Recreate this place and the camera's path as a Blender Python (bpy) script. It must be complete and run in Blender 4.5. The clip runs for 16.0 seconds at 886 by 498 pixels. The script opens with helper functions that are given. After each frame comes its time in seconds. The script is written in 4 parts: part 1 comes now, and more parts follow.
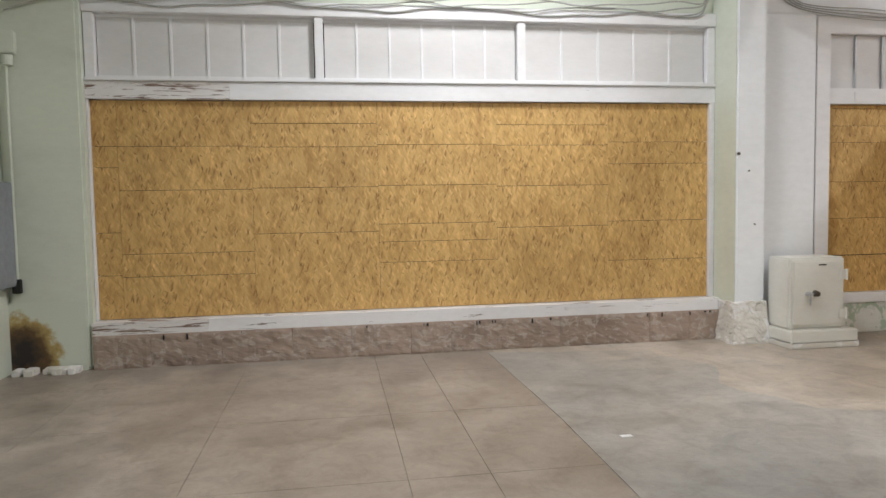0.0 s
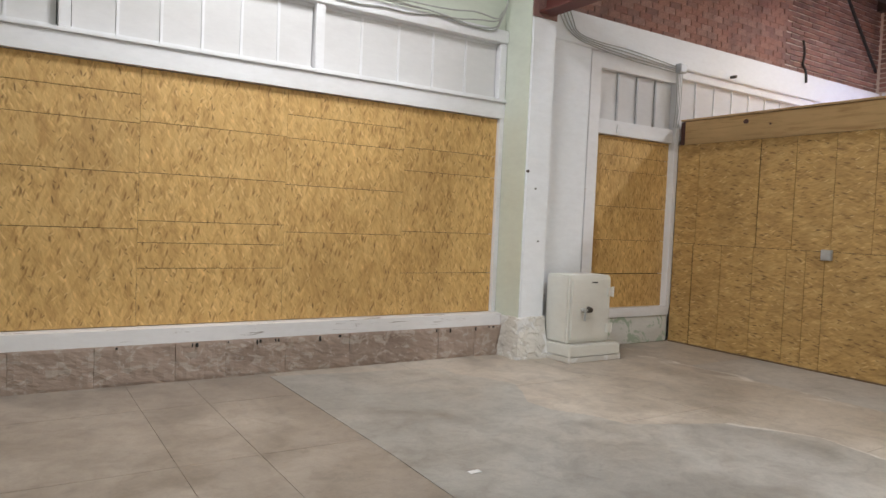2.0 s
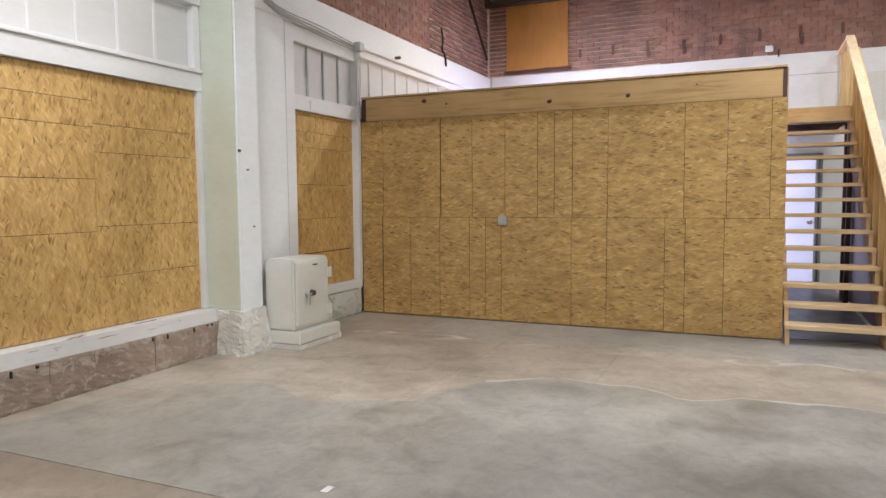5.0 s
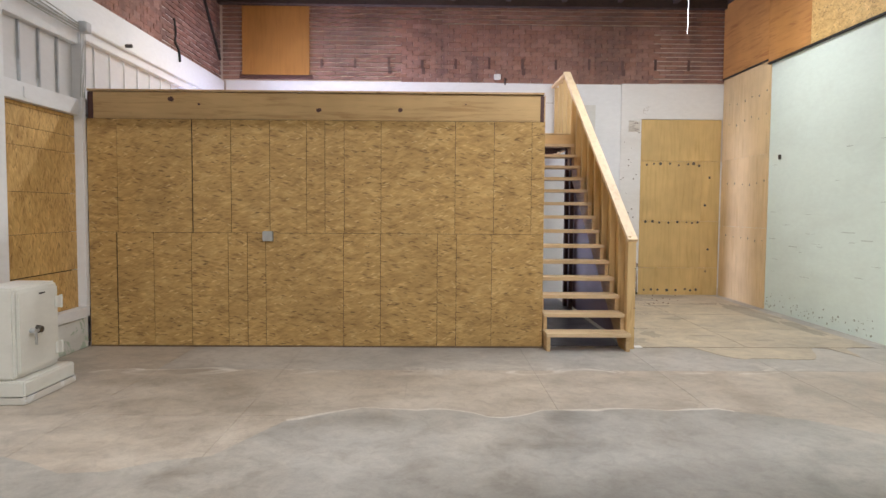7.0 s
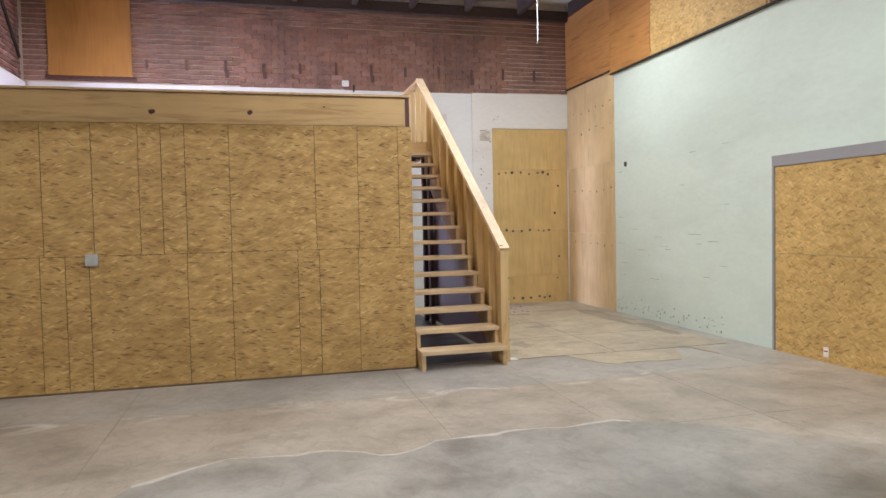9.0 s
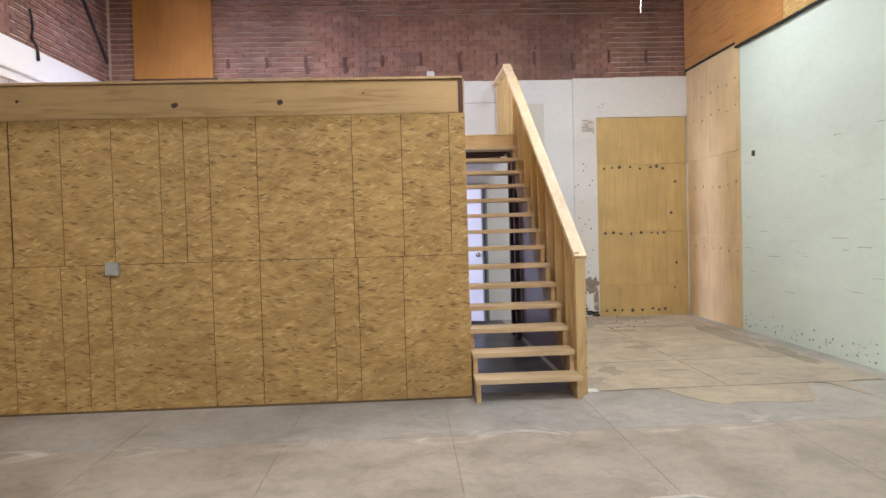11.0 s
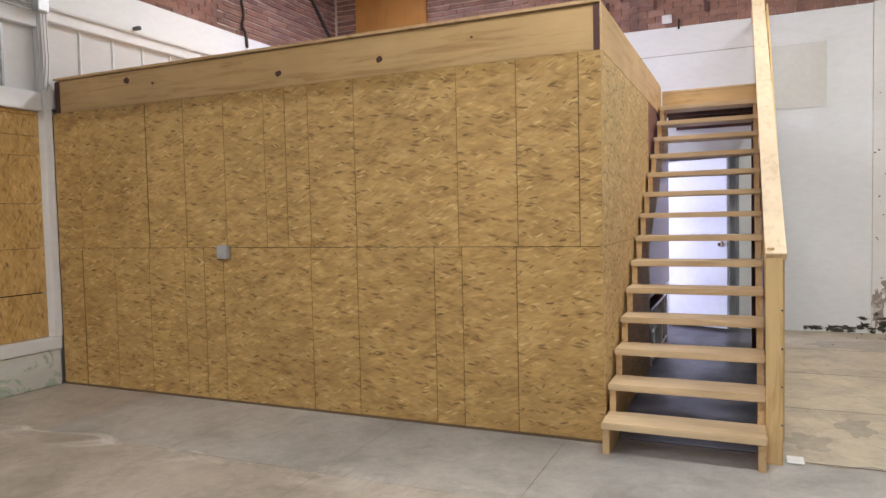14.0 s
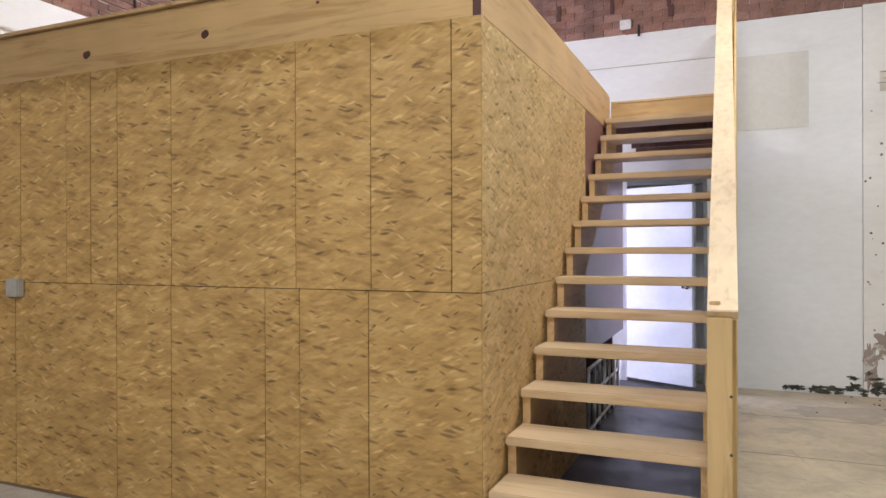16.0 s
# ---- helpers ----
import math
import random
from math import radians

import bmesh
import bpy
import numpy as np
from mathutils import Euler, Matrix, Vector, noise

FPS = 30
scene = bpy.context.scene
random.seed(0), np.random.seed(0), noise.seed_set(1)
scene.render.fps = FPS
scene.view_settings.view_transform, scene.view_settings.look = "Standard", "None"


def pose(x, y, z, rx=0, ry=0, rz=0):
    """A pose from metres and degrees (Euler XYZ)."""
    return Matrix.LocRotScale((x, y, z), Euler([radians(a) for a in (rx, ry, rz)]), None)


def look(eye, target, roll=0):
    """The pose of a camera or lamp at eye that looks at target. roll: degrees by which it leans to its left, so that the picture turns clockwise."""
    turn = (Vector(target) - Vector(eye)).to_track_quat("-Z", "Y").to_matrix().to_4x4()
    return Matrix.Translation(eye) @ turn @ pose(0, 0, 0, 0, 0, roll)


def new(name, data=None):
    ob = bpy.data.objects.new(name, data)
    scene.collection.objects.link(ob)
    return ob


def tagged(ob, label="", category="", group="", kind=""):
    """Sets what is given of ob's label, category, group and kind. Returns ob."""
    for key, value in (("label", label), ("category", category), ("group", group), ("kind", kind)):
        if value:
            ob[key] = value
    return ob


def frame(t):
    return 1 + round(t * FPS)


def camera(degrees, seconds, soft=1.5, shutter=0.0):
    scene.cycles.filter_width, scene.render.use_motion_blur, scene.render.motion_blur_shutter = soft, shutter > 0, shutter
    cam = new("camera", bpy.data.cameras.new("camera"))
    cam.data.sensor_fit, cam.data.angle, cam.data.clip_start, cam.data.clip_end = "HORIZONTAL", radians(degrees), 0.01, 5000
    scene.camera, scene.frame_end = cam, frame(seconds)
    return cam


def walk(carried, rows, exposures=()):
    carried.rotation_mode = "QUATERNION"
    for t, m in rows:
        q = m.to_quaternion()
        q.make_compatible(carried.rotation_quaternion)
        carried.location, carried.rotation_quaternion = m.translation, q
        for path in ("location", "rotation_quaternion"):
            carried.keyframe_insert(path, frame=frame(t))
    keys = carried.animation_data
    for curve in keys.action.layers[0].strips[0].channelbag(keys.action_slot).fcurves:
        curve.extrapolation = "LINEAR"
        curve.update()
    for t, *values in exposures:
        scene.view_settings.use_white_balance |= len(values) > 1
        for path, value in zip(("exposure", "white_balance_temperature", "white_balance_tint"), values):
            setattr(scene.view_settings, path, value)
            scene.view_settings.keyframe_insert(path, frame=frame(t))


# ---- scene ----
cam = camera(65.7, 16.0)
PATH = [
    (0, (0.112, 0.696, 1.436), (0.423, 2.668, 1.313), -1.0),
    (0.5, (-0.037, 0.891, 1.436), (0.512, 2.808, 1.282), 2.7),
    (1, (-0.242, 1.048, 1.486), (0.604, 2.852, 1.322), -0.8),
    (1.5, (-0.269, 1.383, 1.367), (0.761, 3.091, 1.219), 1.2),
    (2, (-0.356, 1.64, 1.376), (0.724, 3.321, 1.293), 2.5),
    (2.5, (-0.606, 1.812, 1.438), (0.595, 3.403, 1.269), 2.7),
    (3, (-0.734, 2.001, 1.444), (0.659, 3.424, 1.26), 1.4),
    (3.2, (-0.768, 2.097, 1.445), (0.665, 3.479, 1.257), 1.8),
    (5.3, (-0.995, 2.918, 1.46), (0.876, 3.608, 1.31), 0.4),
    (5.5, (-0.985, 3.03, 1.455), (0.914, 3.642, 1.302), 1.3),
    (6, (-0.965, 3.294, 1.453), (0.98, 3.731, 1.289), 0.4),
    (6.5, (-0.885, 3.512, 1.477), (1.096, 3.719, 1.299), 0.7),
    (7, (-0.717, 3.647, 1.498), (1.279, 3.618, 1.382), 0.4),
    (7.5, (-0.588, 3.793, 1.456), (1.388, 3.493, 1.383), 2.5),
    (8, (-0.504, 4.009, 1.484), (1.434, 3.523, 1.391), 0.4),
    (8.2, (-0.433, 4.052, 1.482), (1.491, 3.516, 1.39), -0.4),
    (10.3, (0.534, 3.27, 1.436), (2.51, 2.96, 1.434), -1.3),
    (10.5, (0.637, 3.172, 1.448), (2.622, 2.929, 1.443), 0.0),
    (11, (0.87, 2.955, 1.461), (2.866, 2.853, 1.399), -1.6),
    (11.5, (1.092, 2.67, 1.487), (3.089, 2.748, 1.419), -4.0),
    (12, (1.366, 2.391, 1.454), (3.325, 2.788, 1.398), -1.4),
    (12.5, (1.557, 2.167, 1.46), (3.458, 2.786, 1.387), 0.0),
    (13, (1.808, 1.999, 1.473), (3.729, 2.551, 1.386), 1.7),
    (13.5, (2.156, 1.808, 1.424), (4.069, 2.388, 1.337), 0.9),
    (14, (2.467, 1.602, 1.434), (4.293, 2.412, 1.34), -1.3),
    (14.5, (2.809, 1.509, 1.43), (4.653, 2.285, 1.433), 0.3),
    (15, (3.185, 1.428, 1.419), (4.995, 2.276, 1.457), 0.5),
    (15.5, (3.577, 1.348, 1.414), (5.352, 2.27, 1.4), -0.7),
    (16, (3.976, 1.395, 1.424), (5.813, 2.185, 1.421), -0.2),
]
EXPOSURES = [(0, -0.06), (3.0, -0.16), (5.0, 0.0), (10.3, -0.04), (11.5, 0.0), (13.0, 0.02), (16.0, 0.0)]
walk(cam, [(t, look(eye, target, roll)) for t, eye, target, roll in PATH], EXPOSURES)

# ---- world and lights ----
world = bpy.data.worlds.new("world")
world.use_nodes = True
scene.world = world
wn = world.node_tree.nodes
sky = wn.new("ShaderNodeTexSky")
sky.sky_type, sky.sun_disc, sky.sun_elevation, sky.sun_rotation = "NISHITA", False, radians(40), radians(200)
wn["Background"].inputs["Strength"].default_value = 0.1
world.node_tree.links.new(sky.outputs[0], wn["Background"].inputs["Color"])


def area_lamp(name, place, target, sx, sy, watts, colour):
    lamp = bpy.data.lights.new(name, "AREA")
    lamp.shape, lamp.size, lamp.size_y, lamp.energy, lamp.color = "RECTANGLE", sx, sy, watts, colour
    ob = new(name, lamp)
    ob.matrix_basis = look(place, target)
    return ob


# unseen fill at an assumed street opening behind the walker; inferred back passage daylight
STREET_FILL = area_lamp("street_fill", (-7.9, 1.6, 2.0), (4, 2.6, 1.6), 5.4, 3.2, 60, (0.95, 0.98, 1.0))
PASSAGE = area_lamp("passage_daylight", (11.3, 6.9, 1.3), (11.42, 2.2, 1.2), 0.7, 2.0, 430, (0.6, 0.66, 1.0))
STRIP_WATTS = 100

# ---- materials ----
def material(name, rough=0.6, metal=0.0):
    m = bpy.data.materials.new(name)
    m.use_nodes = True
    b = m.node_tree.nodes["Principled BSDF"]
    b.inputs["Roughness"].default_value, b.inputs["Metallic"].default_value = rough, metal
    return m, m.node_tree.nodes, m.node_tree.links, b


def coords(n, l, scale=(1, 1, 1), rot=(0, 0, 0), shift=None):
    tc = n.new("ShaderNodeTexCoord")
    mp = n.new("ShaderNodeMapping")
    mp.inputs["Scale"].default_value = scale
    mp.inputs["Rotation"].default_value = [radians(a) for a in rot]
    src = tc.outputs["Object"]
    if shift:
        oi = n.new("ShaderNodeObjectInfo")
        mul = n.new("ShaderNodeVectorMath")
        mul.operation = "MULTIPLY_ADD"
        comb = n.new("ShaderNodeCombineXYZ")
        for i in range(3):
            l.new(oi.outputs["Random"], comb.inputs[i])
        l.new(comb.outputs[0], mul.inputs[0])
        mul.inputs[1].default_value = shift
        l.new(src, mul.inputs[2])
        src = mul.outputs[0]
    l.new(src, mp.inputs["Vector"])
    return mp.outputs["Vector"]


def noise_tex(n, l, vec, scale, detail=4, rough=0.6, distortion=0.0):
    t = n.new("ShaderNodeTexNoise")
    t.inputs["Scale"].default_value, t.inputs["Detail"].default_value = scale, detail
    t.inputs["Roughness"].default_value, t.inputs["Distortion"].default_value = rough, distortion
    l.new(vec, t.inputs["Vector"])
    return t.outputs["Fac"]


def ramp(n, l, fac, stops):
    r = n.new("ShaderNodeValToRGB")
    el = r.color_ramp.elements
    while len(el) < len(stops):
        el.new(0.5)
    for e, (p, c) in zip(el, stops):
        e.position, e.color = p, (*c, 1) if len(c) == 3 else c
    l.new(fac, r.inputs[0])
    return r.outputs["Color"]


def mix(n, l, fac, a, b, mode="MIX"):
    x = n.new("ShaderNodeMix")
    x.data_type, x.blend_type = "RGBA", mode
    for v, i in ((fac, 0), (a, 6), (b, 7)):
        if isinstance(v, (int, float)):
            x.inputs[i].default_value = v
        elif isinstance(v, tuple):
            x.inputs[i].default_value = (*v, 1)
        else:
            l.new(v, x.inputs[i])
    return x.outputs[2]


def bump(n, l, b, height, strength=0.3, distance=0.01):
    k = n.new("ShaderNodeBump")
    k.inputs["Strength"].default_value, k.inputs["Distance"].default_value = strength, distance
    l.new(height, k.inputs["Height"])
    l.new(k.outputs[0], b.inputs["Normal"])


def step(lo, hi):
    return [(lo, (0, 0, 0)), (hi, (1, 1, 1))]


def osb(name, normal, along, dark, mid, light, spread=1.0):
    """Oriented strand board: soft overlapping strands, sparse dark bark flecks and pale chips. normal: axis across the board; along: strand axis."""
    m, n, l, b = material(name, 0.6)
    ax, al = "xyz".index(normal), "xyz".index(along)

    def strands(angle, across, length, shift):
        rot = [0, 0, 0]
        rot[ax] = angle * spread
        v = coords(n, l, (1, 1, 1), rot, (3.1, 4.7, 2.3))
        wob = n.new("ShaderNodeTexNoise")
        wob.inputs["Scale"].default_value, wob.inputs["Detail"].default_value = 11.0, 3
        l.new(v, wob.inputs["Vector"])
        add = n.new("ShaderNodeVectorMath")
        add.operation = "MULTIPLY_ADD"
        l.new(wob.outputs["Color"], add.inputs[0])
        add.inputs[1].default_value = (0.03, 0.03, 0.03)
        l.new(v, add.inputs[2])
        mp = n.new("ShaderNodeMapping")
        sc = [across] * 3
        sc[al], sc[ax] = length, 0.4
        mp.inputs["Scale"].default_value = sc
        mp.inputs["Location"].default_value = (shift * 3.7, shift * 1.9, shift * 5.3)
        l.new(add.outputs[0], mp.inputs["Vector"])
        return mp.outputs[0]

    def cells(vec):
        vo = n.new("ShaderNodeTexVoronoi")
        vo.inputs["Scale"].default_value = 1.0
        l.new(vec, vo.inputs["Vector"])
        sep = n.new("ShaderNodeSeparateColor")
        l.new(vo.outputs["Color"], sep.inputs[0])
        return sep.outputs, vo.outputs["Distance"]

    broad = noise_tex(n, l, strands(6, 13.0, 5.0, 0), 1.0, 5, 0.62, 0.4)
    colour = ramp(n, l, broad, [(0.3, tuple(0.5 * p + 0.5 * q for p, q in zip(dark, mid))), (0.5, mid), (0.72, tuple(0.5 * p + 0.5 * q for p, q in zip(light, mid)))])
    grain = noise_tex(n, l, strands(-8, 150.0, 13.0, 1), 1.0, 3, 0.7)
    colour = mix(n, l, 1.0, colour, ramp(n, l, grain, [(0.25, (0.9, 0.89, 0.87)), (0.7, (1.06, 1.06, 1.05))]), "MULTIPLY")
    height = broad
    for i, (ang, across, length) in enumerate(((12, 54, 12.0), (-18, 44, 10.0), (30, 62, 15.0))):
        (r, g, _), dist = cells(strands(ang, across, length, 2 + i))
        tone = ramp(n, l, r, [(0.0, (0.76, 0.72, 0.65)), (0.3, (0.96, 0.95, 0.93)), (0.75, (1.02, 1.02, 1.02)), (1.0, (1.2, 1.22, 1.28))])
        soft = ramp(n, l, dist, [(0.3, (0.85, 0.85, 0.85)), (0.6, (0.1, 0.1, 0.1))])
        colour = mix(n, l, soft, colour, mix(n, l, 1.0, colour, tone, "MULTIPLY"))
        height = r
    for i, (ang, across, length, rare, tone, size) in enumerate((
            (8, 44, 11.0, 0.95, tuple(c * 0.42 for c in dark), 0.42), (-24, 62, 15.0, 0.925, tuple(c * 0.55 for c in dark), 0.4),
            (46, 60, 18.0, 0.95, tuple(c * 0.5 for c in dark), 0.36), (-12, 46, 10.0, 0.87, tuple(c * 0.8 for c in dark), 0.5),
            (24, 48, 11.0, 0.925, tuple(min(1, c * 1.1) for c in light), 0.42), (-38, 54, 12.0, 0.935, light, 0.4))):
        (_, _, pick), dist = cells(strands(ang, across, length, 7 + i))
        near = ramp(n, l, dist, [(size * 0.5, (0.8, 0.8, 0.8)), (size, (0, 0, 0))])
        colour = mix(n, l, mix(n, l, 1.0, near, ramp(n, l, pick, step(rare, rare + 0.006)), "MULTIPLY"), colour, tone)
    stain = noise_tex(n, l, coords(n, l), 1.1, 3)
    colour = mix(n, l, 1.0, colour, ramp(n, l, stain, [(0.3, (0.86, 0.84, 0.82)), (0.7, (1.07, 1.06, 1.05))]), "MULTIPLY")
    l.new(colour, b.inputs["Base Color"])
    bump(n, l, b, height, 0.3, 0.004)
    return m


def lumber(name, along, base, deep, rough=0.55):
    m, n, l, b = material(name, rough)
    sc = [9.0] * 3
    sc["xyz".index(along)] = 0.7
    v = coords(n, l, sc, (0, 0, 0), (5, 7, 3))
    f = noise_tex(n, l, v, 2.2, 6, 0.65, 0.6)
    broad = noise_tex(n, l, coords(n, l, (1, 1, 1), (0, 0, 0), (5, 7, 3)), 2.0, 2)
    c = ramp(n, l, f, [(0.3, deep), (0.48, base), (0.75, tuple(x * 1.1 for x in base))])
    c = mix(n, l, 1.0, c, ramp(n, l, broad, [(0.3, (0.88, 0.86, 0.84)), (0.7, (1.06, 1.05, 1.04))]), "MULTIPLY")
    l.new(c, b.inputs["Base Color"])
    bump(n, l, b, f, 0.12, 0.003)
    return m


def paint(name, base, stain, rough=0.6, amount=0.35, chips=None, relief=0.15):
    """Old wall paint: broad stains, fine mottling and, where wanted, chips down to the layer beneath."""
    m, n, l, b = material(name, rough)
    v = coords(n, l, (0.6, 0.6, 1.5))
    broad = noise_tex(n, l, v, 0.9, 6, 0.62, 0.4)
    fine = noise_tex(n, l, v, 14, 5, 0.7)
    c = mix(n, l, ramp(n, l, broad, [(0.45, (0, 0, 0)), (0.85, (amount * 2,) * 3)]), base, stain)
    c = mix(n, l, 1.0, c, ramp(n, l, fine, [(0.25, (0.95, 0.95, 0.95)), (0.65, (1.02, 1.02, 1.02))]), "MULTIPLY")
    if chips:
        cn = noise_tex(n, l, coords(n, l, chips[2] if len(chips) > 2 else (1, 1, 1.4)), 2.6, 9, 0.72, 0.8)
        c = mix(n, l, ramp(n, l, cn, step(chips[0], chips[0] + 0.03)), c, chips[1])
    l.new(c, b.inputs["Base Color"])
    bump(n, l, b, fine, relief, 0.006)
    return m


def plain(name, colour, rough=0.5, metal=0.0, vary=0.12):
    m, n, l, b = material(name, rough, metal)
    f = noise_tex(n, l, coords(n, l), 18, 5)
    lo = tuple(c * (1 - vary) for c in colour)
    hi = tuple(min(1, c * (1 + vary)) for c in colour)
    l.new(ramp(n, l, f, [(0.3, lo), (0.7, hi)]), b.inputs["Base Color"])
    return m


OSB_WIN = osb("osb_window", "y", "z", (0.37, 0.195, 0.055), (0.62, 0.395, 0.145), (0.74, 0.51, 0.22), 1.2)
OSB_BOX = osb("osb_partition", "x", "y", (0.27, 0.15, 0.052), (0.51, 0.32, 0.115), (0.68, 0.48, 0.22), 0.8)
# same board as the front, its side light put in as lighter colours
OSB_LIT_SIDE = osb("osb_partition_lit_side", "y", "x", (0.42, 0.27, 0.11), (0.67, 0.49, 0.24), (0.8, 0.63, 0.37))
OSB_RIGHT = osb("osb_infill", "y", "x", (0.38, 0.21, 0.065), (0.64, 0.425, 0.16), (0.78, 0.57, 0.26), 1.6)
PINE_X = lumber("pine_x", "x", (0.66, 0.46, 0.25), (0.5, 0.31, 0.14))
RAIL = lumber("pale_pine", "x", (0.78, 0.62, 0.42), (0.66, 0.48, 0.28))
TREAD = lumber("pale_tread_pine", "y", (0.66, 0.50, 0.31), (0.54, 0.37, 0.2))
PINE_Y = lumber("pine_y", "y", (0.62, 0.42, 0.20), (0.46, 0.27, 0.11))
PINE_Z = lumber("pine_z", "z", (0.65, 0.46, 0.225), (0.49, 0.31, 0.13))
PLY_X = lumber("plywood_door", "z", (0.64, 0.46, 0.2), (0.56, 0.38, 0.145))
PLY_Y = lumber("plywood_wall", "z", (0.70, 0.52, 0.29), (0.60, 0.41, 0.2))
PLY_OLD = lumber("aged_board", "x", (0.50, 0.24, 0.075), (0.34, 0.13, 0.035))
PLY_ORANGE = lumber("orange_board", "z", (0.45, 0.22, 0.055), (0.38, 0.17, 0.04))
DARK_WOOD = lumber("dark_wood", "z", (0.1, 0.045, 0.04), (0.05, 0.02, 0.02))
JOIST = lumber("joist_wood", "x", (0.055, 0.035, 0.03), (0.025, 0.015, 0.015), 0.8)
MAROON = paint("maroon_panel", (0.26, 0.13, 0.12), (0.14, 0.07, 0.08), 0.35)
GREEN = paint("pale_green_plaster", (0.65, 0.69, 0.60), (0.50, 0.53, 0.45), 0.6, 0.4)
MINT = paint("mint_painted_block", (0.70, 0.80, 0.74), (0.52, 0.58, 0.53), 0.55, 0.28)
mn, ml = MINT.node_tree.nodes, MINT.node_tree.links
mtc, msep, mcomb, mbr = mn.new("ShaderNodeTexCoord"), mn.new("ShaderNodeSeparateXYZ"), mn.new("ShaderNodeCombineXYZ"), mn.new("ShaderNodeTexBrick")
ml.new(mtc.outputs["Object"], msep.inputs[0])
ml.new(msep.outputs[0], mcomb.inputs[0])
ml.new(msep.outputs[2], mcomb.inputs[1])
ml.new(mcomb.outputs[0], mbr.inputs["Vector"])
for key, value in (("Scale", 1.0), ("Mortar Size", 0.006), ("Mortar Smooth", 0.8), ("Brick Width", 0.4), ("Row Height", 0.2)):
    mbr.inputs[key].default_value = value
bump(mn, ml, mn["Principled BSDF"], mbr.outputs["Fac"], -0.25, 0.01)
WHITE = paint("white_wall_paint", (0.83, 0.85, 0.88), (0.70, 0.71, 0.71), 0.6, 0.2, None, 0.04)
WHITE_OLD = paint("chipped_white_wall", (0.82, 0.82, 0.82), (0.62, 0.60, 0.56), 0.65, 0.3, (0.66, (0.3, 0.25, 0.2)))
TRIM = paint("white_trim", (0.82, 0.82, 0.84), (0.62, 0.58, 0.55), 0.5, 0.3, (0.68, (0.3, 0.22, 0.17), (1, 2, 9)))
SILL = paint("cracked_white_sill", (0.8, 0.79, 0.8), (0.6, 0.56, 0.53), 0.55, 0.3, (0.6, (0.2, 0.15, 0.12), (0.7, 2, 11)))
TRIM_WORN = paint("worn_white_trim", (0.78, 0.76, 0.76), (0.5, 0.42, 0.36), 0.6, 0.4, (0.54, (0.2, 0.13, 0.1), (0.8, 2, 12)))
PANE = paint("painted_pane", (0.70, 0.69, 0.69), (0.58, 0.55, 0.53), 0.35, 0.3)
PLINTH = paint("plinth_brickwork", (0.36, 0.275, 0.225), (0.22, 0.16, 0.13), 0.88, 0.7, (0.53, (0.43, 0.36, 0.31), (3.0, 1, 4.5)), 0.9)
PATCH = paint("bare_patch", (0.34, 0.28, 0.25), (0.18, 0.14, 0.12), 0.9, 0.6, (0.55, (0.6, 0.57, 0.54)), 0.6)
PEELING = paint("peeling_green_paint", (0.72, 0.72, 0.69), (0.46, 0.43, 0.38), 0.75, 0.5, (0.52, (0.42, 0.5, 0.4), (1.4, 1, 1.4)), 0.5)
RUBBLE = paint("broken_plaster", (0.68, 0.65, 0.60), (0.36, 0.29, 0.24), 0.9, 0.7, (0.52, (0.8, 0.79, 0.78)), 0.8)
SAFE = paint("safe_enamel", (0.74, 0.73, 0.68), (0.56, 0.52, 0.46), 0.4, 0.35, (0.72, (0.18, 0.13, 0.1)))
GREY_FRAME = paint("grey_frame", (0.33, 0.32, 0.34), (0.26, 0.25, 0.27), 0.6, 0.3)
STEEL = plain("dark_steel", (0.12, 0.11, 0.1), 0.35, 0.8)
GALV = plain("galvanised", (0.5, 0.51, 0.52), 0.4, 0.6)
CONDUIT = plain("grey_cable", (0.42, 0.42, 0.4), 0.6)
PANEL_GREY = plain("panel_grey", (0.24, 0.26, 0.29), 0.5)
BLACK = plain("black", (0.015, 0.014, 0.013), 0.7)
RUST = paint("red_oxide_steel", (0.13, 0.035, 0.03), (0.07, 0.03, 0.025), 0.6, 0.4)
DOOR_WHITE = plain("door_enamel", (0.8, 0.8, 0.82), 0.4, 0.0, 0.03)
CHROME = plain("chrome", (0.75, 0.75, 0.76), 0.15, 1.0)
RACK_WHITE = plain("white_wire", (0.8, 0.8, 0.8), 0.4)
BIN = plain("dark_green_plastic", (0.05, 0.06, 0.05), 0.5)
DECK = paint("insulation", (0.62, 0.60, 0.55), (0.4, 0.38, 0.34), 0.9, 0.5)
MORTAR = paint("mortar", (0.76, 0.66, 0.6), (0.56, 0.47, 0.42), 0.9, 0.4)
CHALK = plain("mineral_bloom", (0.6, 0.56, 0.51), 0.9)


